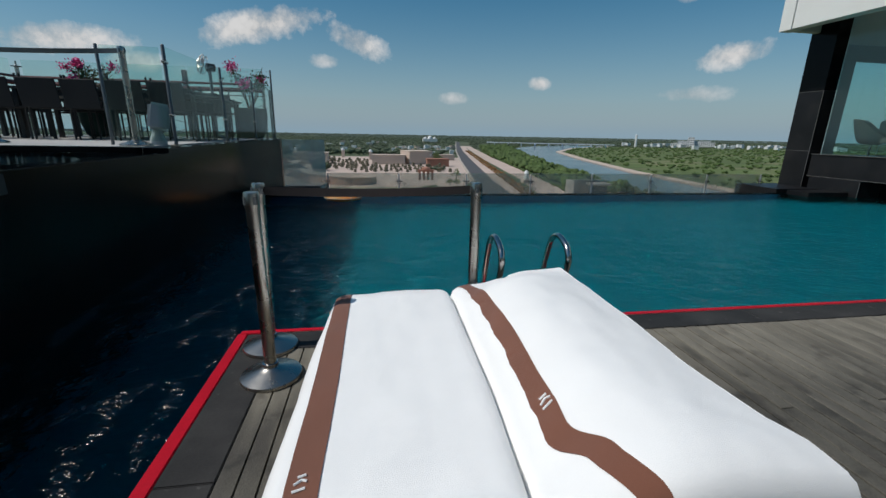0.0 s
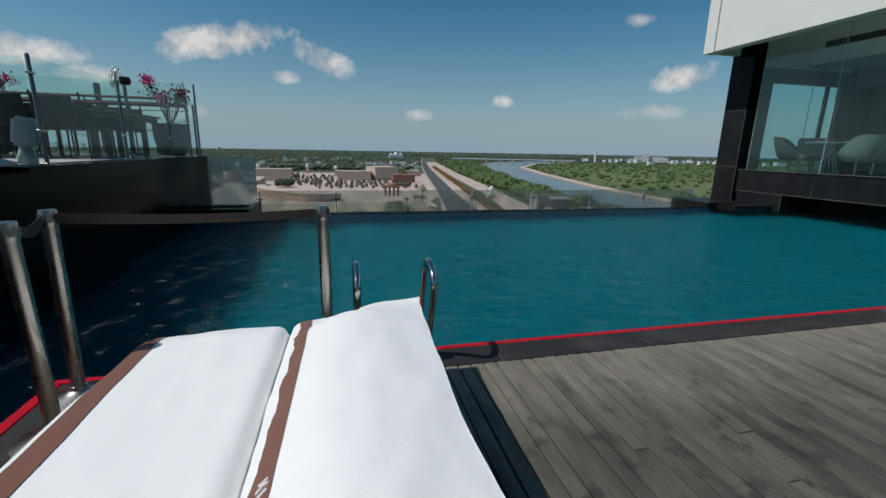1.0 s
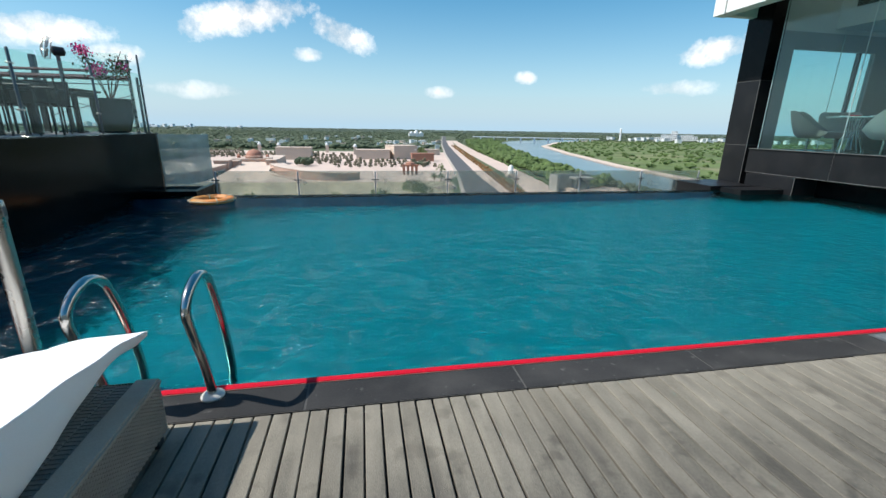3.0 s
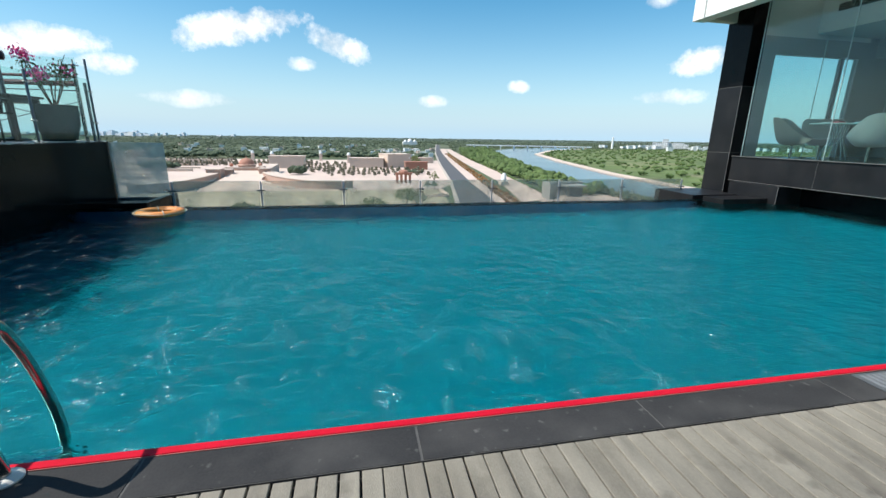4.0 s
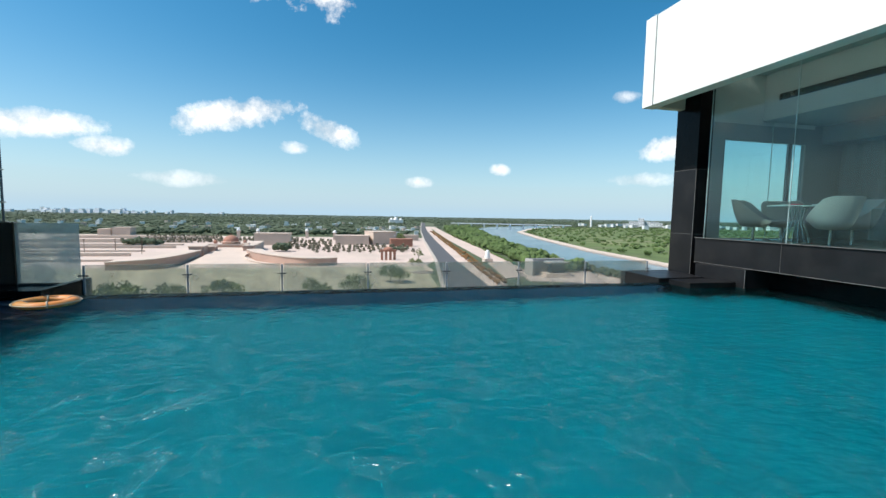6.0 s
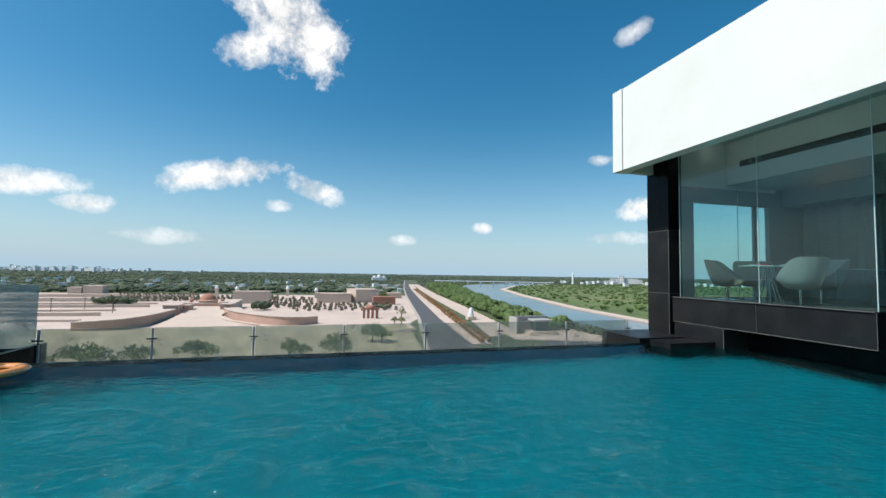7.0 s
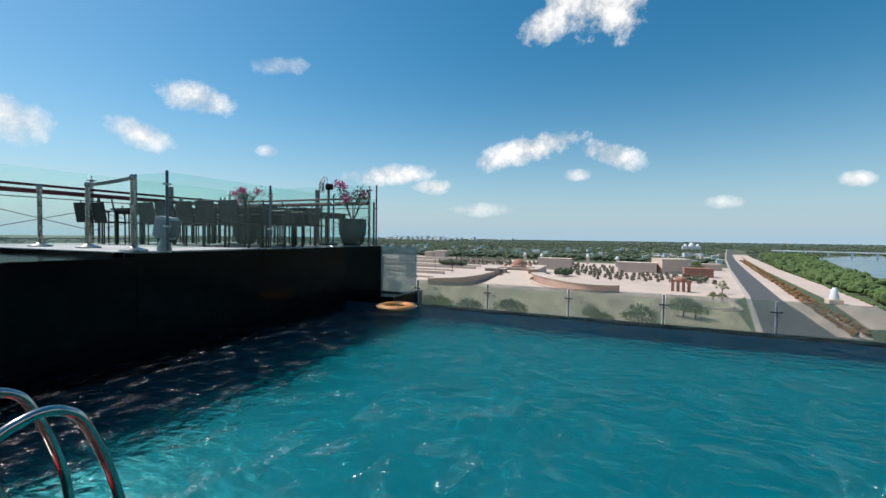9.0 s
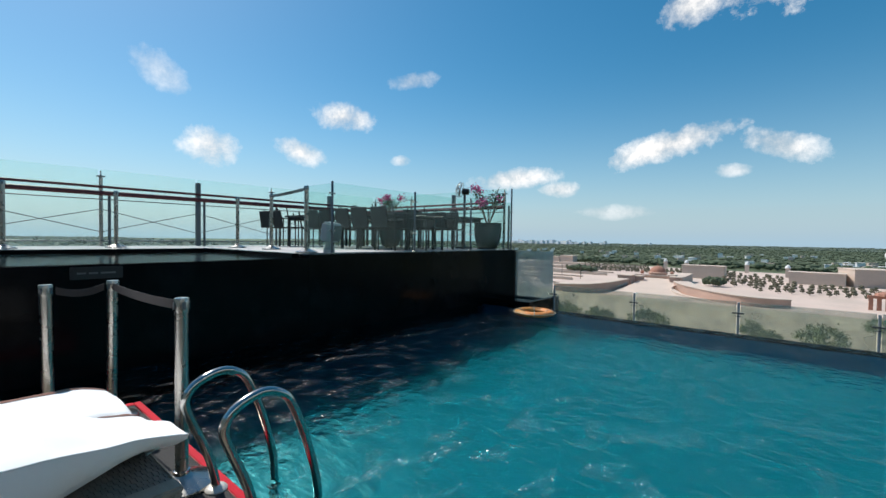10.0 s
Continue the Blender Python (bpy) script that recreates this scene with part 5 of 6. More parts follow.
for k in range(16):
    a = 2 * math.pi * k / 16
    part("wire", tube(bmesh.new(), [(math.cos(a) * 0.27, math.sin(a) * 0.27, 0.004), (math.cos(a) * 0.10, math.sin(a) * 0.10, 0.45), (math.cos(a) * 0.16, math.sin(a) * 0.16, 0.735)], 0.006, 5), M_CHROME, rt, smooth=True)
part("base_ring", tube(bmesh.new(), [(math.cos(a) * 0.27, math.sin(a) * 0.27, 0.008) for a in [2 * math.pi * i / 28 for i in range(28)]], 0.007, 5, True), M_CHROME, rt, smooth=True)
for x, y, m, lab in ((13.25, 5.80, M_NAPKIN, "folded white napkin on the table"), (13.52, 5.38, M_NAPKIN, "folded white napkin on the table"), (13.12, 5.48, M_REDNAP, "folded red napkin on the table")):
    single("napkin", bev(box(bmesh.new(), x - 0.10, y - 0.06, LED + 0.753, x + 0.10, y + 0.06, LED + 0.785), 0.012, 2), m, lab, "napkin", "table linen")
single("counter", slab(15.3, 3.9, LED, 16.2, 4.4, LED + 1.0, 0.01), M_GREYBOX, "pale serving counter in the restaurant", "counter")


# ---- the town below ----
G = -32.0
M_GROUND = mat("green plain", (0.080, 0.105, 0.050), 0.95, var=0.45, scale=0.006, fine=0.06, bump=0, dirt=(0.15, 0.135, 0.085), dirt_scale=0.004)
M_LAWN = mat("dry lawn", (0.36, 0.32, 0.22), 0.95, var=0.22, scale=0.03, fine=0.6, bump=0, dirt=(0.24, 0.225, 0.14), dirt_scale=0.035)
M_PLAZA = mat("pink sandstone paving", (0.56, 0.44, 0.37), 0.85, var=0.16, scale=0.03, fine=0.5, bump=0, dirt=(0.42, 0.345, 0.28), dirt_scale=0.02)
M_SAND = mat("pink sandstone", (0.50, 0.33, 0.255), 0.85, var=0.15, scale=0.08, fine=0.9, bump=0)
M_SANDPALE = mat("pale sandstone", (0.56, 0.45, 0.37), 0.85, var=0.12, scale=0.08, fine=0.9, bump=0)
M_DOME = mat("red sandstone dome", (0.36, 0.17, 0.115), 0.8, var=0.15, scale=0.2, bump=0)
M_ASPHALT = mat("asphalt", (0.085, 0.085, 0.088), 0.85, var=0.15, scale=0.05, fine=0.8, bump=0)
M_KERB = mat("pale kerb", (0.42, 0.37, 0.32), 0.85, var=0.1, scale=0.2, bump=0)
M_RIVER = mat("river water", (0.050, 0.085, 0.115), 0.14, var=0.12, scale=0.01, fine=0.15, bump=0.25, bscale=0.5, depth=0.3)
M_FIELD = mat("green river fields", (0.10, 0.140, 0.040), 0.95, var=0.5, scale=0.02, fine=0.3, bump=0, dirt=(0.26, 0.22, 0.13), dirt_scale=0.018)
M_TREE = mat("tree crowns", (0.068, 0.092, 0.050), 0.9, var=0.3, scale=0.05, fine=0.7, bump=0)
M_TREELT = mat("bright tree crowns", (0.078, 0.122, 0.032), 0.85, var=0.55, scale=0.06, fine=0.9, bump=0)
M_TOPI = mat("russet clipped shrubs", (0.20, 0.10, 0.035), 0.85, var=0.4, scale=0.2, fine=1.5, bump=0)
M_TRUNK = mat("bark", (0.09, 0.07, 0.05), 0.95, bump=0)
M_FARWHITE = mat("white rendered walls", (0.74, 0.74, 0.73), 0.8, var=0.08, scale=0.05, bump=0)
# the blue cast of distance haze is put into this wall colour
M_FARGREY = mat("pale walls with blue haze tint", (0.70, 0.74, 0.80), 0.85, var=0.10, scale=0.02, bump=0)
M_FARPANE = mat("dark windows", (0.06, 0.07, 0.08), 0.3, var=0.1, bump=0)
# aerial haze is mixed into this base colour: paler and bluer than M_TREE
M_FARTREE = mat("distant woods with haze tint", (0.085, 0.115, 0.085), 0.9, var=0.35, scale=0.004, fine=0.05, bump=0)
M_CONC = mat("grey stone cladding", (0.36, 0.345, 0.32), 0.8, var=0.12, scale=0.2, bump=0)

rng = random.Random(11)

# ground: one sheet out to the horizon, the nearest part flat
bm = bmesh.new()
rings = []
for r in (0.0, 60, 200, 600, 1500, 3000, 4900):
    rings.append([bm.verts.new((r * math.cos(2 * math.pi * i / 48), r * math.sin(2 * math.pi * i / 48), G - (0.0 if r < 3000 else (r - 3000) * 0.001))) for i in range(48)] if r else [bm.verts.new((0, 0, G))])
for i in range(48):
    bm.faces.new((rings[0][0], rings[1][i], rings[1][(i + 1) % 48]))
for a, b in zip(rings[1:], rings[2:]):
    for i in range(48):
        bm.faces.new((a[i], b[i], b[(i + 1) % 48], a[(i + 1) % 48]))
structure("ground", bm, M_GROUND, "green wooded plain reaching to the horizon", "ground")


def sheet(name, pts, z, thick, material, label, category):
    bm = bmesh.new()
    a = [bm.verts.new((x, y, G + z)) for x, y in pts]
    b = [bm.verts.new((x, y, G + z - thick)) for x, y in pts]
    bm.faces.new(a)
    n = len(pts)
    for i in range(n):
        bm.faces.new((a[i], b[i], b[(i + 1) % n], a[(i + 1) % n]))
    bmesh.ops.triangulate(bm, faces=[f for f in bm.faces if len(f.verts) > 4])
    return structure(name, bm, material, label, category)


def ribbon(name, left, right, z, thick, material, label, category):
    return sheet(name, list(left) + list(reversed(right)), z, thick, material, label, category)


ROAD_L = [(36, 60), (44, 130), (49, 178), (70.7, 294), (107.6, 535), (150, 790), (205, 1090), (300, 1600)]
ROAD_R = [(60, 60), (66, 130), (71, 184), (84.5, 294), (121, 535), (162, 790), (215, 1090), (312, 1600)]
ribbon("road", ROAD_L, ROAD_R, 0.35, 0.4, M_ASPHALT, "straight grey asphalt road leading into the distance", "road")
ribbon("cross_road", [(71, 150), (120, 196), (160, 170)], [(66, 90), (130, 120), (180, 110)], 0.3, 0.4, M_ASPHALT, "grey asphalt forecourt beside the road", "road")
ribbon("kerb", [(x - 2.2, y) for x, y in ROAD_L], [(x - 0.1, y) for x, y in ROAD_L], 0.7, 0.7, M_KERB, "pale kerb wall along the road", "kerb")
ribbon("median", [(x + 0.1, y) for x, y in ROAD_R[2:7]], [(x + 9 + 0.004 * y, y) for x, y in ROAD_R[2:7]], 0.5, 0.5, M_PLAZA, "pink paved verge beside the road", "pavement")
ribbon("promenade", [(88, 205), (108, 300), (139, 535), (178, 790), (228, 1090)], [(108, 215), (126, 300), (155, 535), (193, 790), (240, 1090)], 0.45, 0.45, M_PLAZA, "pale pink riverside promenade", "pavement")
sheet("lawn", [(-420, 60), (35, 60), (46, 178), (55, 262), (-50, 262), (-140, 266), (-420, 300)], 0.15, 0.2, M_LAWN, "dry beige lawn in front of the memorial", "lawn")
sheet("plaza", [(-420, 300), (-140, 266), (-50, 262), (55, 262), (69, 294), (106, 535), (112, 575), (-100, 590), (-420, 640)], 0.25, 0.3, M_PLAZA, "wide pink sandstone plaza of the memorial park", "plaza")
RIV_L = [(165, 60), (155, 190), (163, 275), (166, 323), (202, 508), (298, 925), (400, 1120), (620, 1330)]
RIV_R = [(300, 60), (222, 215), (223, 245), (237.5, 369), (283, 567), (347, 794), (470, 1000), (700, 1230)]
ribbon("river", RIV_L, RIV_R, 0.3, 0.3, M_RIVER, "calm blue river bending into the distance", "water")
ribbon("embankment", RIV_R[1:], [(x + 6 + 0.006 * y, y - 2) for x, y in RIV_R[1:]], 1.4, 1.4, M_SANDPALE, "pale sandy embankment of the river", "embankment")
ribbon("embankment_near", [(x - 5, y) for x, y in RIV_L[1:6]], RIV_L[1:6], 1.0, 1.0, M_SANDPALE, "pale embankment wall of the river", "embankment")
ribbon("river_fields", [(x + 8 + 0.006 * y, y - 2) for x, y in RIV_R[1:]], [(900, 160), (1000, 260), (1100, 380), (1200, 560), (1300, 800), (1400, 1000), (1500, 1200)], 0.2, 0.2, M_FIELD, "green fields beyond the river", "field")

ICO = bmesh.new()
bmesh.ops.create_icosphere(ICO, subdivisions=1, radius=1.0)
ICO_V = np.array([v.co[:] for v in ICO.verts])
ICO_F = np.array([[v.index for v in f.verts] for f in ICO.faces])
ICO.free()
nrs = np.random.RandomState(4)


def clumps(name, spots, material, label, category, kind="stuff", lumps=5):
    """Many crowns in one mesh: each is a few ragged lumps set round a middle. spots: x, y, z, radius, height."""
    vs, fs, base = [], [], 0
    for x, y, z, r, h in spots:
        for k in range(lumps):
            a, d = nrs.uniform(0, 6.28), (0 if k == 0 else r * nrs.uniform(0.35, 0.75))
            s = r * (0.75 if k == 0 else nrs.uniform(0.35, 0.6))
            v = ICO_V * nrs.uniform(0.72, 1.22, (len(ICO_V), 1)) * np.array([s, s, s * h / r * 0.55])
            vs.append(v + np.array([x + d * math.cos(a), y + d * math.sin(a), z + h * (0.55 + nrs.uniform(-0.18, 0.22) * (k > 0))]))
            fs.append(ICO_F + base)
            base += len(ICO_V)
    me = bpy.data.meshes.new(name)
    me.from_pydata(np.vstack(vs).tolist(), [], np.vstack(fs).tolist())
    me.materials.append(material)
    ob = new(name, me)
    return tagged(ob, label, category, kind=kind)


def inside(x, y, poly):
    c = False
    for (x0, y0), (x1, y1) in zip(poly, poly[1:] + poly[:1]):
        if (y0 > y) != (y1 > y) and x < (x1 - x0) * (y - y0) / (y1 - y0) + x0:
            c = not c
    return c


def scatter(n, x0, x1, y0, y1, rmin, rmax, hmul, keep):
    out = []
    while len(out) < n:
        x, y = rng.uniform(x0, x1), rng.uniform(y0, y1)
        if keep(x, y):
            r = rng.uniform(rmin, rmax)
            out.append((x, y, G, r, r * hmul * rng.uniform(0.8, 1.25)))
    return out


BELT = [(113, 222), (124, 272), (143, 420), (163, 597), (200, 790), (245, 1000), (330, 1060), (294, 925), (196, 508), (160, 323), (157, 275), (150, 225)]
clumps("river_wood", scatter(1500, 100, 330, 222, 1060, 2.2, 4.2, 1.9, lambda x, y: inside(x, y, BELT)), M_TREELT, "dense green trees lining the river bank", "woods", lumps=6)
RIVPOLY = RIV_L + list(reversed([(x + 12, y) for x, y in RIV_R]))
ROADPOLY = [(x - 6, y) for x, y in ROAD_L] + list(reversed([(x + 30, y) for x, y in ROAD_R]))
far_ok = lambda x, y: not inside(x, y, RIVPOLY) and not inside(x, y, ROADPOLY) and abs(x) < y * 1.6 + 300
clumps("far_woods", scatter(17000, -2600, 2600, 640, 2300, 4, 9, 0.48, lambda x, y: far_ok(x, y) and not (x > 240 and y < 1150 and x < 1500)), M_TREE, "broad dark green woods of the plain", "woods", lumps=2)
# far crowns wear the haze-tinted green
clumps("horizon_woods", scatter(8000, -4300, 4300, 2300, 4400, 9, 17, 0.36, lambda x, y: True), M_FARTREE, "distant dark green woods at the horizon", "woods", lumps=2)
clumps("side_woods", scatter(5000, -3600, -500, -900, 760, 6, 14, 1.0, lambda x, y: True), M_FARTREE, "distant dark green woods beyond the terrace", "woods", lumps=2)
clumps("field_shrubs", scatter(2600, 245, 1300, 200, 1150, 1.2, 4.2, 1.1, lambda x, y: not inside(x, y, [(a, b) for a, b in RIV_L] + list(reversed([(a + 16, b) for a, b in RIV_R]))) and x > 232 + 0.05 * y), M_TREELT, "green shrubs and trees on the far bank", "shrubs", lumps=4)
clumps("plaza_wood", scatter(520, -420, 100, 630, 720, 3, 6.5, 1.2, lambda x, y: x < 100), M_TREE, "row of dark trees behind the memorial park", "woods", lumps=4)
clumps("bank_shrubs", [(153 + rng.uniform(-4, 4), 190 + rng.uniform(-4, 60), G, rng.uniform(1.5, 2.8), rng.uniform(3, 5)) for _ in range(50)], M_TREE, "dark shrubs on the river bank", "shrubs", lumps=4)

# clipped shrubs along the verge and on the plaza
cl = []
for k in range(64):
    u = k / 63
    y = 186 + (760 - 186) * u ** 1.25
    x = 71 + (y - 184) * 0.151 + 4.6
    cl.append((x, y))
    cl.append((x + 4.5, y + 2))
clumps("verge_shrubs", [(x + rng.uniform(-0.5, 0.5), y, G + 0.4, rng.uniform(1.2, 1.9), rng.uniform(2.0, 3.2)) for x, y in cl], M_TOPI, "row of russet clipped shrubs along the road", "shrubs", lumps=4)
clumps("promenade_hedge", [(109 + (y - 232) * 0.147 + rng.uniform(-1, 1) + 4, y, G + 0.3, 1.6, 2.0) for y in [236 + 5 * k for k in range(110)]], M_TREELT, "low green hedge along the promenade", "hedge", lumps=3)


tree_mesh = bmesh.new()
for z, r in ((1.6, 1.7), (3.2, 1.15)):
    for k in range(7):
        a = 6.28 * k / 7
        bmesh.ops.create_icosphere(tree_mesh, subdivisions=1, radius=0.7, matrix=Matrix.Translation((math.cos(a) * r * 0.7, math.sin(a) * r * 0.7, z + 0.25 * math.sin(k * 2.3))))
    bmesh.ops.create_icosphere(tree_mesh, subdivisions=1, radius=0.8, matrix=Matrix.Translation((0, 0, z + 0.3)))
M_CLIP = mat("dusty clipped foliage", (0.125, 0.115, 0.075), 0.9, var=0.35, scale=0.3, fine=2.0, bump=0)
tree_proto = thing("clipped_tree", "small dusty clipped tree with tiered crown on the plaza", "tree", (-150, 480, G + 0.25), "clipped trees of the park")
part("crown", tree_mesh, M_CLIP, tree_proto, smooth=True)
part("trunk", tube(bmesh.new(), [(0, 0, 0), (0, 0, 3.2)], 0.16, 6), M_TRUNK, tree_proto)
for row in range(10):
    for k in range(32):
        x, y = -205 + k * 8.6 + (row % 2) * 4 + rng.uniform(-1.5, 1.5), 352 + row * 15 + rng.uniform(-2, 2)
        if -118 < x < -50 and y < 470 or (-6 < x < 62 and y > 425) or x > 66 or (y < 470 and x < -46) or (row < 2 and x < -20):
            continue
        copy_thing(tree_proto, pose(x, y, G + 0.25, 0, 0, rng.uniform(0, 360)) @ Matrix.Scale(rng.uniform(0.75, 1.15), 4))
for row in range(9):
    y = 470 + row * 15
    xa, xb = -190 - 0.40 * (y - 490), -112 - 0.28 * (y - 464)
    for k in range(13):
        copy_thing(tree_proto, pose(xa + (xb - xa) * (k + 0.5 * (row % 2)) / 12.5 + rng.uniform(-1, 1), y, G + 0.25, 0, 0, rng.uniform(0, 360)) @ Matrix.Scale(rng.uniform(0.62, 0.85), 4))
for row in range(3):
    for k in range(12):
        copy_thing(tree_proto, pose(-104 + k * 5.2 + rng.uniform(-1, 1), 472 + row * 22, G + 0.25, 0, 0, rng.uniform(0, 360)))
lamp = thing("lamp_post", "tall dark lamp post on the pale plaza", "lamp post", (-183, 365, G + 0.25), "lamp posts on the plaza")
part("pole", tube(bmesh.new(), [(0, 0, 0), (0, 0, 9.5)], 0.22, 6), M_TRUNK, lamp)
part("head", slab(-0.9, -0.4, 9.4, 0.9, 0.4, 9.8), M_TRUNK, lamp)
for x, y in ((-166, 372), (-151, 380), (-205, 372), (-140, 352)):
    copy_thing(lamp, pose(x, y, G + 0.25))


# memorial: curved ramp walls, domed gate, blocks
def curved_wall(name, pts, h0, h1, thick, label):
    pts = smooth_path([(x, y, 0) for x, y in pts], 8)
    bm = bmesh.new()
    rows = []
    n = len(pts)
    for i, p in enumerate(pts):
        d = (pts[min(i + 1, n - 1)] - pts[max(i - 1, 0)]).normalized()
        o = Vector((-d.y, d.x, 0)) * thick / 2
        h = h0 + (h1 - h0) * i / (n - 1)
        rows.append([bm.verts.new(q) for q in (p - o + Vector((0, 0, G + 0.1)), p - o + Vector((0, 0, G + h)), p + o + Vector((0, 0, G + h)), p + o + Vector((0, 0, G + 0.1)))])
    for a, b in zip(rows, rows[1:]):
        for j in range(4):
            bm.faces.new((a[j], a[(j + 1) % 4], b[(j + 1) % 4], b[j]))
    bm.faces.new(rows[0])
    bm.faces.new(list(reversed(rows[-1])))
    t = thing(name, label, "wall", group="memorial walls")
    part("wall", bm, M_SAND, t, smooth=True)
    cop = bmesh.new()
    prev = None
    for i, p in enumerate(pts):
        d = (pts[min(i + 1, n - 1)] - pts[max(i - 1, 0)]).normalized()
        o = Vector((-d.y, d.x, 0)) * (thick / 2 + 0.4)
        h = h0 + (h1 - h0) * i / (n - 1)
        cur = [cop.verts.new(q) for q in (p - o + Vector((0, 0, G + h)), p - o + Vector((0, 0, G + h + 0.5)), p + o + Vector((0, 0, G + h + 0.5)), p + o + Vector((0, 0, G + h)))]
        if prev:
            for j in range(4):
                cop.faces.new((prev[j], prev[(j + 1) % 4], cur[(j + 1) % 4], cur[j]))
        prev = cur
    part("coping", cop, M_SANDPALE, t, "pale stone coping")
    return t


curved_wall("memorial_wall", [(-119, 263), (-110, 262.5), (-101, 266), (-95, 280), (-91.5, 306)], 4.2, 6.6, 10.0, "curved pink sandstone ramp wall of the memorial")
curved_wall("memorial_wall", [(-56, 314), (-49, 300), (-38, 287), (-24, 275), (-11, 272), (-2, 279)], 6.6, 4.2, 9.0, "curved pink sandstone ramp wall of the memorial")
for x, y, w, h in ((-90.5, 313, 4.6, 8.6), (-84.5, 322, 2.8, 7.6), (-61, 324, 3.4, 8.2), (-65, 334, 2.4, 8.8)):
    pav = thing("memorial_pylon", "square pink sandstone pylon beside the ramp", "pylon", (x, y, G + 0.2), "memorial pylons")
    part("shaft", slab(-w, -w, 0, w, w, h, 0.2, 1), M_SAND, pav)
    part("cap", slab(-w - 0.4, -w - 0.4, h, w + 0.4, w + 0.4, h + 0.7, 0.2, 1), M_SANDPALE, pav)
for pts in ([(-88, 308), (-87, 296), (-91, 284), (-98, 275), (-108, 269)], [(-57, 308), (-58, 296), (-53, 284), (-44, 276), (-32, 268)]):
    single("ramp_kerb", tube(bmesh.new(), smooth_path([(x, y, G + 0.8 + (y - 268) * 0.10) for x, y in pts], 6), 0.55, 6), M_SANDPALE, "curved pale kerb beside the memorial ramp", "kerb", "ramp kerbs")
# ramp and terraces rising to the dome
bm = bmesh.new()
prof = [(268, 0.3, -88, -40), (300, 3.5, -84, -58), (330, 6.0, -84, -62), (400, 7.0, -90, -64)]
prev = None
for y, z, xa, xb in prof:
    cur = [bm.verts.new(q) for q in ((xa, y, G + 0.05), (xa, y, G + z), (xb, y, G + z), (xb, y, G + 0.05))]
    if prev:
        for j in range(4):
            bm.faces.new((prev[j], prev[(j + 1) % 4], cur[(j + 1) % 4], cur[j]))
    else:
        bm.faces.new(cur)
    prev = cur
bm.faces.new(list(reversed(prev)))
single("memorial_ramp", bm, M_SANDPALE, "broad pale sandstone ramp between curved walls", "ramp")
gate = thing("domed_gatehouse", "pink sandstone gatehouse with a red dome", "building", (-77.5, 345, G + 0.2))
part("wing", slab(-14, -7, 0, 12, 5, 7.4, 0.2, 1), M_SAND, gate)
part("parapet", slab(-14.3, -7.3, 7.4, 12.3, -6.3, 8.3, 0.1, 1), M_SANDPALE, gate)
part("drum", lathe(bmesh.new(), [(6.2, 7.0), (6.2, 9.3), (7.1, 9.5), (7.1, 9.9), (5.7, 10.1)], 28), M_SAND, gate, smooth=True)
part("dome", lathe(bmesh.new(), [(5.6, 10.0), (5.35, 11.3), (4.5, 12.8), (3.1, 13.9), (1.4, 14.5), (0.3, 14.7)], 28), M_DOME, gate, "red sandstone dome", smooth=True)
part("finial", lathe(bmesh.new(), [(0.4, 14.6), (0.25, 15.4), (0.05, 16.0)], 8), M_DOME, gate)
for x in (-11, 9.5):
    part("turret", lathe(bmesh.new(), [(1.3, 8.3), (1.3, 9.6), (1.6, 9.7), (1.0, 10.6), (0.1, 11.2)], 10, (x, 0, 0)), M_DOME, gate, smooth=True)


def block(name, x, y, w, d, h, material, label, category, turn=0, storeys=0, group="", windows=True):
    b = thing(name, label, category, (x, y, G + 0.2), group)
    b.rotation_euler[2] = radians(turn)
    part("wall", slab(-w / 2, -d / 2, 0, w / 2, d / 2, h), material, b)
    part("roof", slab(-w / 2 - 0.4, -d / 2 - 0.4, h, w / 2 + 0.4, d / 2 + 0.4, h + 0.8), material, b)
    if windows and storeys:
        n = max(2, round(w / 6))
        for s in range(storeys):
            for k in range(n):
                cx, cz = -w / 2 + w * (k + 0.5) / n, h * (s + 0.5) / storeys
                part("window", slab(cx - w / n * 0.28, -d / 2 - 0.12, cz - h / storeys * 0.25, cx + w / n * 0.28, -d / 2 - 0.02, cz + h / storeys * 0.25), M_FARPANE, b)
    return b


block("park_building", -63, 446, 33, 14, 11, M_SANDPALE, "low pale sandstone park building", "building")
block("park_building", 14, 452, 34, 16, 9, M_SANDPALE, "low pale sandstone park building", "building")
block("park_building", 44, 462, 26, 26, 13, M_SANDPALE, "pale sandstone park hall with a flat roof", "building", turn=18)
block("park_building", 66, 520, 60, 12, 6, M_SANDPALE, "long low pale park building", "building", turn=10)
block("park_building", -266, 614, 20, 16, 9, M_SANDPALE, "pale stepped park building", "building")
block("park_building", -284, 612, 14, 14, 7, M_SANDPALE, "pale side wing of a park building", "building")
for x, y in ((30, 470), (58, 455), (-5, 520), (-40, 560), (-95, 545), (-120, 560)):
    k = thing("kiosk", "small domed sandstone kiosk on the plaza", "kiosk", (x, y, G + 0.2), "domed kiosks")
    part("body", slab(-1.8, -1.8, 0, 1.8, 1.8, 9.0), M_SANDPALE, k)
    part("dome", lathe(bmesh.new(), [(2.3, 9.0), (2.2, 10.0), (1.5, 11.3), (0.1, 12.4)], 12), M_FARWHITE, k, smooth=True)
gt = thing("park_gate", "red sandstone park gateway near the road", "gate", (36, 300, G + 0.2))
for x in (-4.5, -1.5, 1.5, 4.5):
    part("pillar", slab(x - 0.8, -0.9, 0, x + 0.8, 0.9, 6.0), M_DOME, gt)
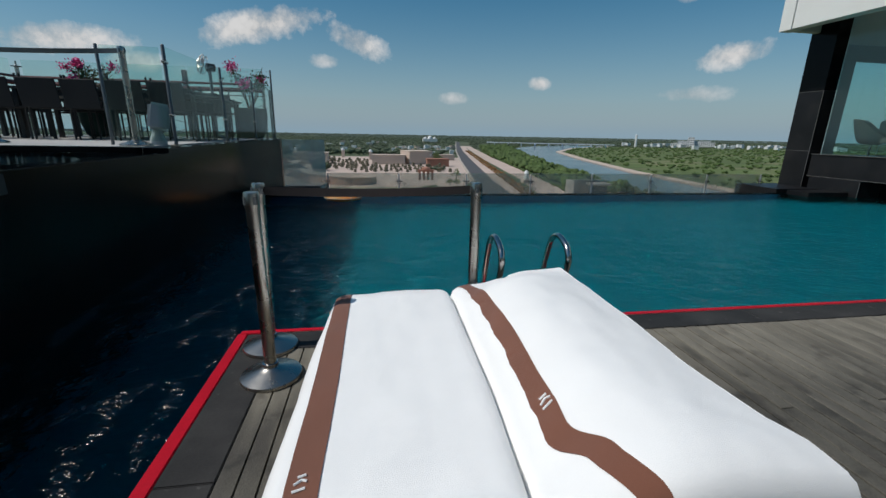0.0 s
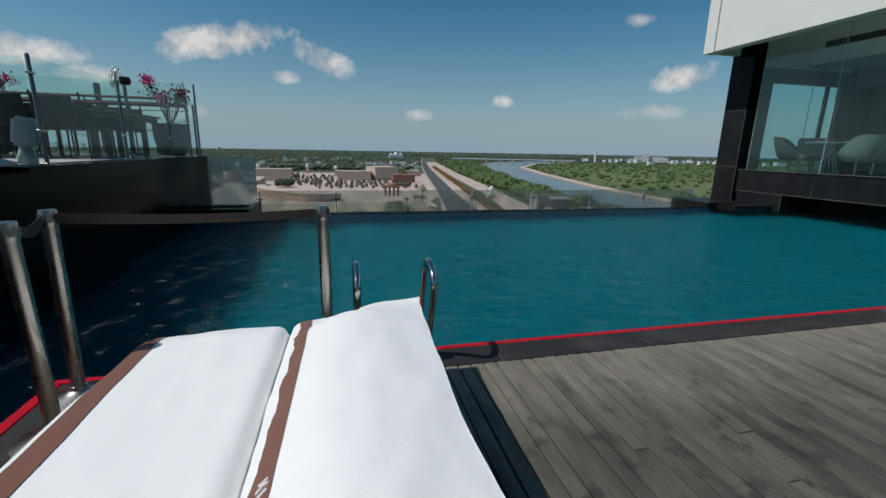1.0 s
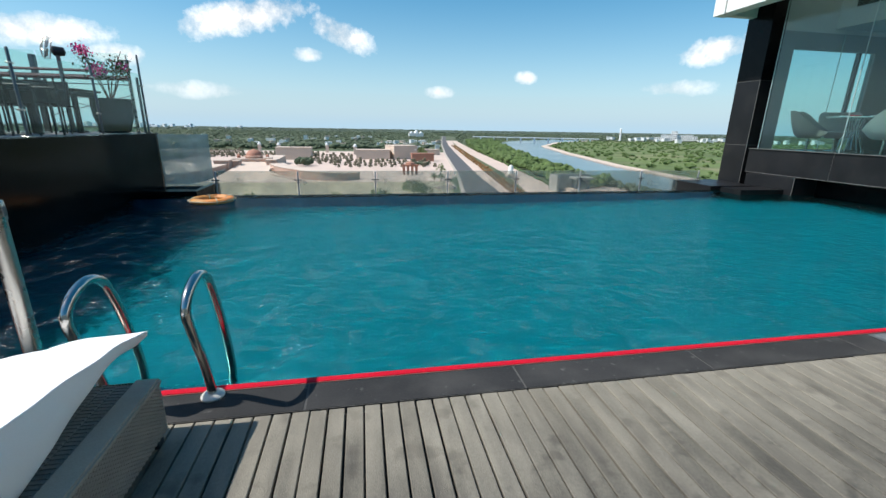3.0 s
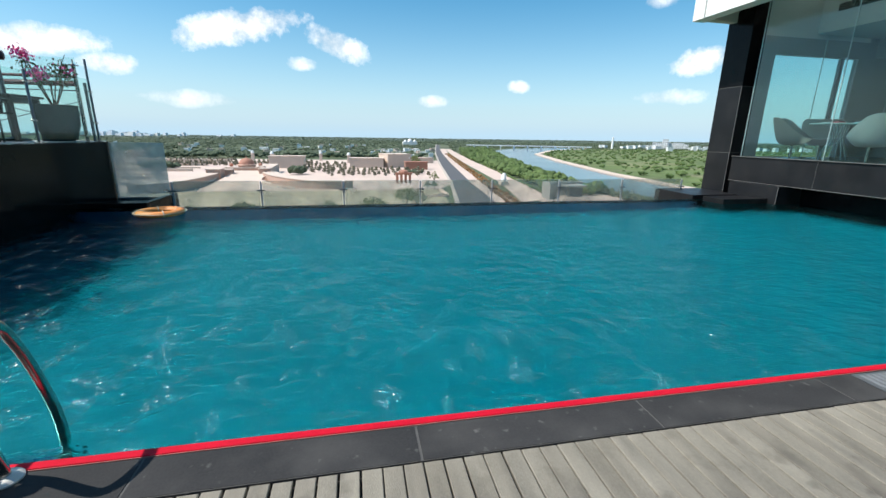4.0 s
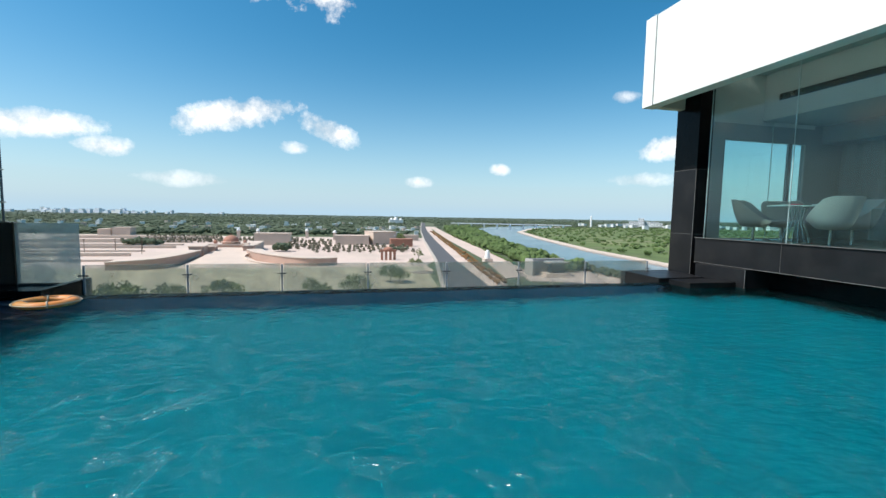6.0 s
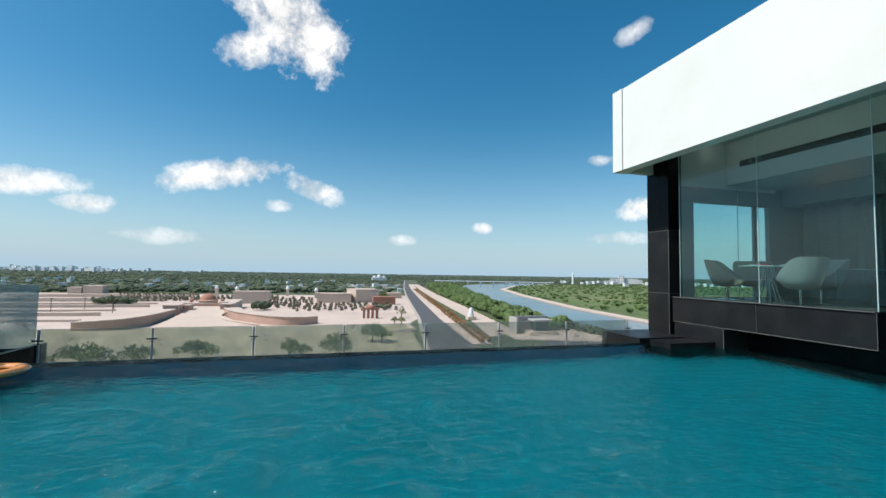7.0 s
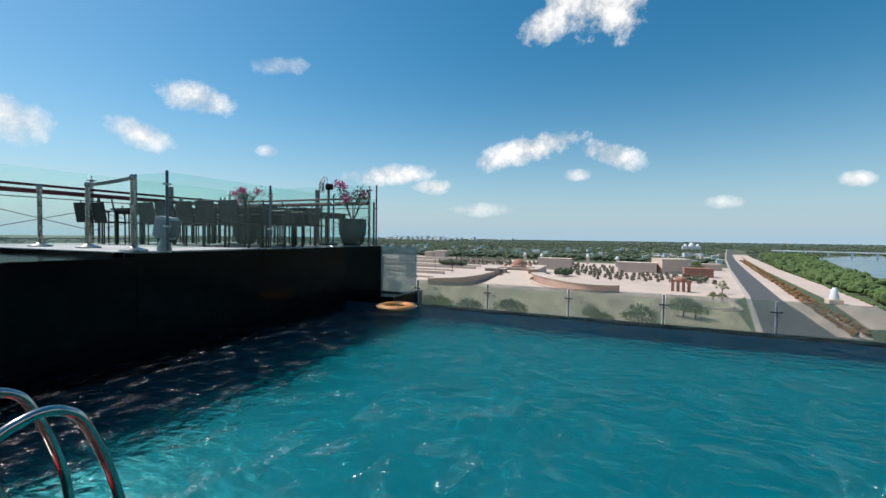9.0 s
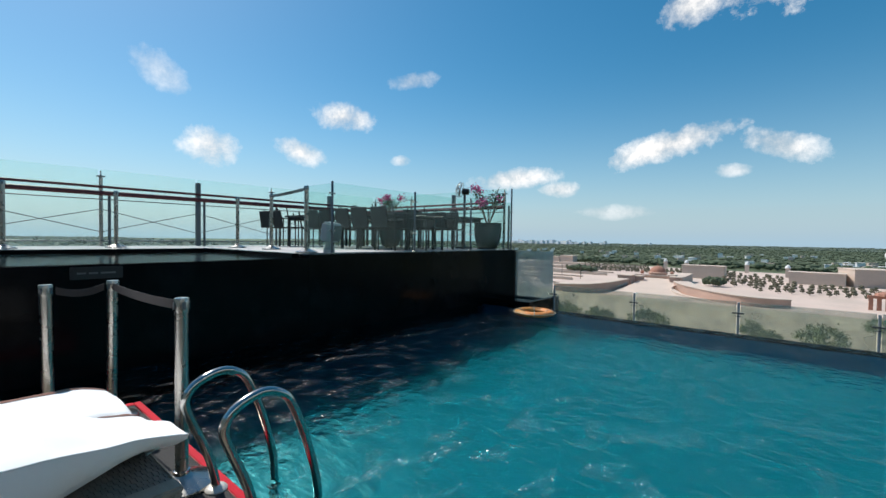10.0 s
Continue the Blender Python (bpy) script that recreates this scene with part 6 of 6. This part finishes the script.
part("lintel", slab(-5.8, -1.1, 6.0, 5.8, 1.1, 7.4), M_DOME, gt)
part("roof", lathe(bmesh.new(), [(3.4, 7.4), (3.0, 8.6), (0.2, 9.6)], 8), M_DOME, gt)
block("red_pavilion", 62, 425, 22, 10, 7, M_DOME, "low red sandstone pavilion", "building")
for k in range(3):
    bm = bmesh.new()
    tube(bm, smooth_path([(40 + k * 2.6, 232 - k * 2, G + 0.3), (52 + k * 1.2, 240 - k * 3, G + 0.3), (54 + k, 262, G + 0.3)], 6), 0.55, 6)
    single("curved_kerb", bm, M_SANDPALE, "curved pale kerb at the lawn's corner", "kerb", "curved kerbs")
for k in range(9):
    y = 300 + 34 * k
    single("low_wall", slab(-300, y, G + 0.2, -135 - 5 * (k % 3), y + 1.6, G + 1.6 + (k % 2)), M_SANDPALE, "long low pale sandstone terrace wall", "wall", "terrace walls")

# pavilion by the river
pv = thing("river_pavilion", "grey stone memorial pavilion with stepped plinth by the river", "pavilion", (118, 214, G + 0.2))
part("back_wall", slab(-12, 6.5, 0, 12, 8.0, 9.0, 0.1, 1), M_CONC, pv)
part("side_wall", slab(-12, -2, 0, -10.6, 6.49, 9.0, 0.1, 1), M_CONC, pv)
for i in range(3):
    part("step", slab(-8 + i * 1.6, -9 + i * 1.6, i * 0.6, 10 - i * 1.6, 3 - i * 0.2, (i + 1) * 0.6), M_SANDPALE, pv)
part("shrine", slab(-1.0, -3.0, 1.8, 7.0, 2.0, 7.0, 0.1, 1), M_FARPANE, pv, "dark glazed shrine")
part("canopy", slab(-2.6, -4.6, 7.0, 8.6, 3.4, 8.0, 0.1, 1), M_CONC, pv)
sheet("pavilion_plaza", [(98, 196), (150, 178), (150, 232), (104, 236)], 0.4, 0.4, M_PLAZA, "pale paved court round the pavilion", "plaza")
stt = thing("monument", "white stone monument on a square pedestal", "monument", (104, 281, G + 0.4))
part("pedestal", slab(-3, -3, 0, 3, 3, 2.5, 0.2, 1), M_SANDPALE, stt)
part("block", lathe(bmesh.new(), [(1.8, 2.5), (2.2, 4.0), (1.5, 5.5), (1.7, 7.0), (0.8, 8.5)], 10), M_FARWHITE, stt, smooth=True)

M_LAWNTREE = mat("dusty green leaves", (0.17, 0.21, 0.075), 0.8, var=0.35, scale=0.3, fine=2.0, bump=0)

# rounded dark bushes in the park
for spots in ([(-45 + 3.2 * k, 368 + 2 * (k % 2), G, 4.2, 7.5) for k in range(-1, 2)], [(-176 + 4.5 * k, 436 + 3 * (k % 2), G, 4.8, 8.5 - abs(k)) for k in range(-2, 4)], [(50 + 4 * k, 372 + 2 * (k % 2), G, 3.0, 4.0) for k in range(3)]):
    clumps("bush", spots, M_TREE, "rounded dark green bush in the memorial park", "bush", kind="", lumps=16)

# trees near the lawn's edge
def tree(x, y, h, r, seed, material, label):
    g = random.Random(seed)
    t = thing("tree", label, "tree", (x, y, G), "lawn trees")
    part("trunk", tube(bmesh.new(), [(0, 0, 0), (0.2, 0, h * 0.3), (0.1, 0.2, h * 0.55)], [0.35, 0.25, 0.15], 8), M_TRUNK, t, smooth=True)
    for k in range(5):
        a = k * 1.26 + g.uniform(-0.3, 0.3)
        part("limb", tube(bmesh.new(), [(0.1, 0, h * 0.28), (math.cos(a) * r * 0.4, math.sin(a) * r * 0.4, h * 0.5), (math.cos(a) * r * 0.75, math.sin(a) * r * 0.75, h * 0.68)], [0.16, 0.1, 0.04], 6), M_TRUNK, t)
    bm = bmesh.new()
    for k in range(46):
        a, d = g.uniform(0, 6.28), r * math.sqrt(g.random())
        z = h * (0.42 + 0.55 * (1 - (d / r) ** 2) * g.uniform(0.35, 1.0))
        leaf_cluster(bm, g, (math.cos(a) * d, math.sin(a) * d, z), r * 0.12, 26, r * 0.13)
    part("crown", bm, material, t)
    return t


for i, (x, y, h, r) in enumerate([(9.8, 170, 9, 6.5), (27, 203, 9, 6), (-8, 176, 7, 4), (-73, 168, 7, 8), (-40, 172, 7, 7), (-58, 170, 6, 6), (31, 200, 8, 5), (-4, 172, 6, 4), (58, 300, 9, 3), (66, 470, 12, 7), (48, 268, 5, 2.5), (52, 266, 5, 2.5)]):
    tree(x, y, h, r, 20 + i, M_LAWNTREE, "leafy green tree on the dry lawn" if y < 260 else "leafy green tree in the memorial park")

# far town
for k in range(60):
    x, y = rng.uniform(-700, 60), rng.uniform(690, 1250)
    block("far_house", x, y, rng.uniform(5, 11), rng.uniform(5, 9), rng.uniform(4.5, 7), M_FARWHITE if k % 3 else M_SANDPALE, "small pale flat-roofed house among trees", "house", rng.uniform(-20, 20), 0, "far houses")
for k in range(70):
    x, y = rng.uniform(40, 240), rng.uniform(600, 900)
    if inside(x, y, ROADPOLY) or x > 0.2 * y:
        continue
    block("far_house", x, y, rng.uniform(5, 11), rng.uniform(6, 9), rng.uniform(3.5, 7), M_FARWHITE if k % 3 else M_SANDPALE, "small pale flat-roofed house among trees", "house", rng.uniform(-20, 20), 0, "far houses")
for k in range(46):
    x, y = rng.uniform(820, 1500), rng.uniform(1050, 1400)
    block("far_house", x, y, rng.uniform(9, 20), 11, rng.uniform(5, 12), M_FARWHITE, "white flat-roofed house beyond the river", "house", rng.uniform(-20, 20), 3 if k % 4 == 0 else 0, "far houses")
for x, y, w, h in ((1010, 1300, 34, 20), (1045, 1310, 18, 32), (1080, 1305, 52, 20), (1125, 1320, 30, 15), (975, 1290, 30, 12)):
    block("far_block", x, y, w, 18, h, M_FARWHITE, "white multi-storey building beyond the river", "building", -35, 5, "far white blocks")
ch1 = thing("chimney_tower", "slender white tower beyond the river", "tower", (806, 1250, G))
part("shaft", lathe(bmesh.new(), [(3.6, 0), (2.8, 34), (3.2, 34.2), (3.2, 36), (0.8, 38)], 14), M_FARWHITE, ch1, smooth=True)
wt = thing("white_temple", "white domed building far off among trees", "building", (182, 1450, G))
part("body", slab(-24, -10, 0, 24, 10, 12), M_FARWHITE, wt)
for x, r in ((0, 8), (-16, 5), (16, 5)):
    part("dome", lathe(bmesh.new(), [(r, 12), (r * 0.95, 12 + r * 0.5), (r * 0.6, 12 + r), (0.3, 12 + r * 1.3)], 14, (x, 0, 0)), M_FARWHITE, wt, smooth=True)
for k in range(90):
    az = radians(rng.choice((rng.uniform(14, 36), rng.uniform(22, 31), rng.uniform(23, 29))))
    d = rng.uniform(3300, 3900)
    hh = rng.uniform(24, 62) if abs(math.degrees(az) - 25) < 6 else rng.uniform(18, 34)
    block("skyline_tower", -math.sin(az) * d, math.cos(az) * d, rng.uniform(10, 40), 20, hh * rng.uniform(0.30, 0.58), M_FARGREY if k % 3 else M_FARWHITE, "distant hazy apartment tower on the skyline", "building", math.degrees(az) - 50, 0, "skyline towers")
bridge = thing("river_bridge", "long low bridge over the far river", "bridge", (470, 1130, G))
bridge.rotation_euler[2] = radians(-20)
part("deck", slab(-170, -5, 8, 170, 5, 10), M_FARGREY, bridge)
for k in range(9):
    part("pier", slab(-150 + k * 37, -3, 0, -146 + k * 37, 3, 8), M_FARGREY, bridge)

# ---- deck planks, laid towards the pool ----
PITCH, GAP = 0.0835, 0.0085
deck = thing("deck", "weathered grey wooden deck boards beside the pool", "deck", kind="structure")
prng = random.Random(3)


def plank_mesh(length, gap):
    bm = box(bmesh.new(), 0, 0, -0.022, PITCH - gap, length, 0.0)
    top = [e for e in bm.edges if all(v.co.z > -0.001 for v in e.verts)]
    bmesh.ops.bevel(bm, geom=top, offset=0.003, segments=1, affect="EDGES")
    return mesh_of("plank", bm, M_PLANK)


LENGTHS = [0.6 + 0.3 * k for k in range(9)]
PLANKS = [[plank_mesh(v, g) for v in LENGTHS] for g in (0.0110, 0.0092, 0.0078, 0.0064, 0.0052)]
rest = bmesh.new()
count = 0
x = 0.274
while x < 12.95:
    y = -0.283
    first = True
    while y > -6.9:
        k = prng.randrange(1, 9) if first else prng.randrange(4, 9)
        ln = LENGTHS[k]
        first = False
        z = prng.uniform(-0.0035, 0.0)
        if 2.05 < x < 9.0 and y > -2.2 and count < 300:
            # the boards lie wider apart beside the loungers
            ob = new("plank", PLANKS[prng.randrange(0, 3) if x < 3.4 else prng.randrange(2, 5)][k])
            ob.parent = deck
            ob.location = (x + prng.uniform(-0.0012, 0.0012), y - ln, z)
            count += 1
        else:
            y1 = max(y - ln, -6.98)
            box(rest, x, y1, -0.022, x + PITCH - (0.0085 if x < 2.05 else prng.uniform(0.0035, 0.006)), y, z)
        y -= ln + 0.003
    x += PITCH
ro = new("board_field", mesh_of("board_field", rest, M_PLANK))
ro.parent = deck
tagged(ro, "more weathered grey deck boards", kind="stuff")
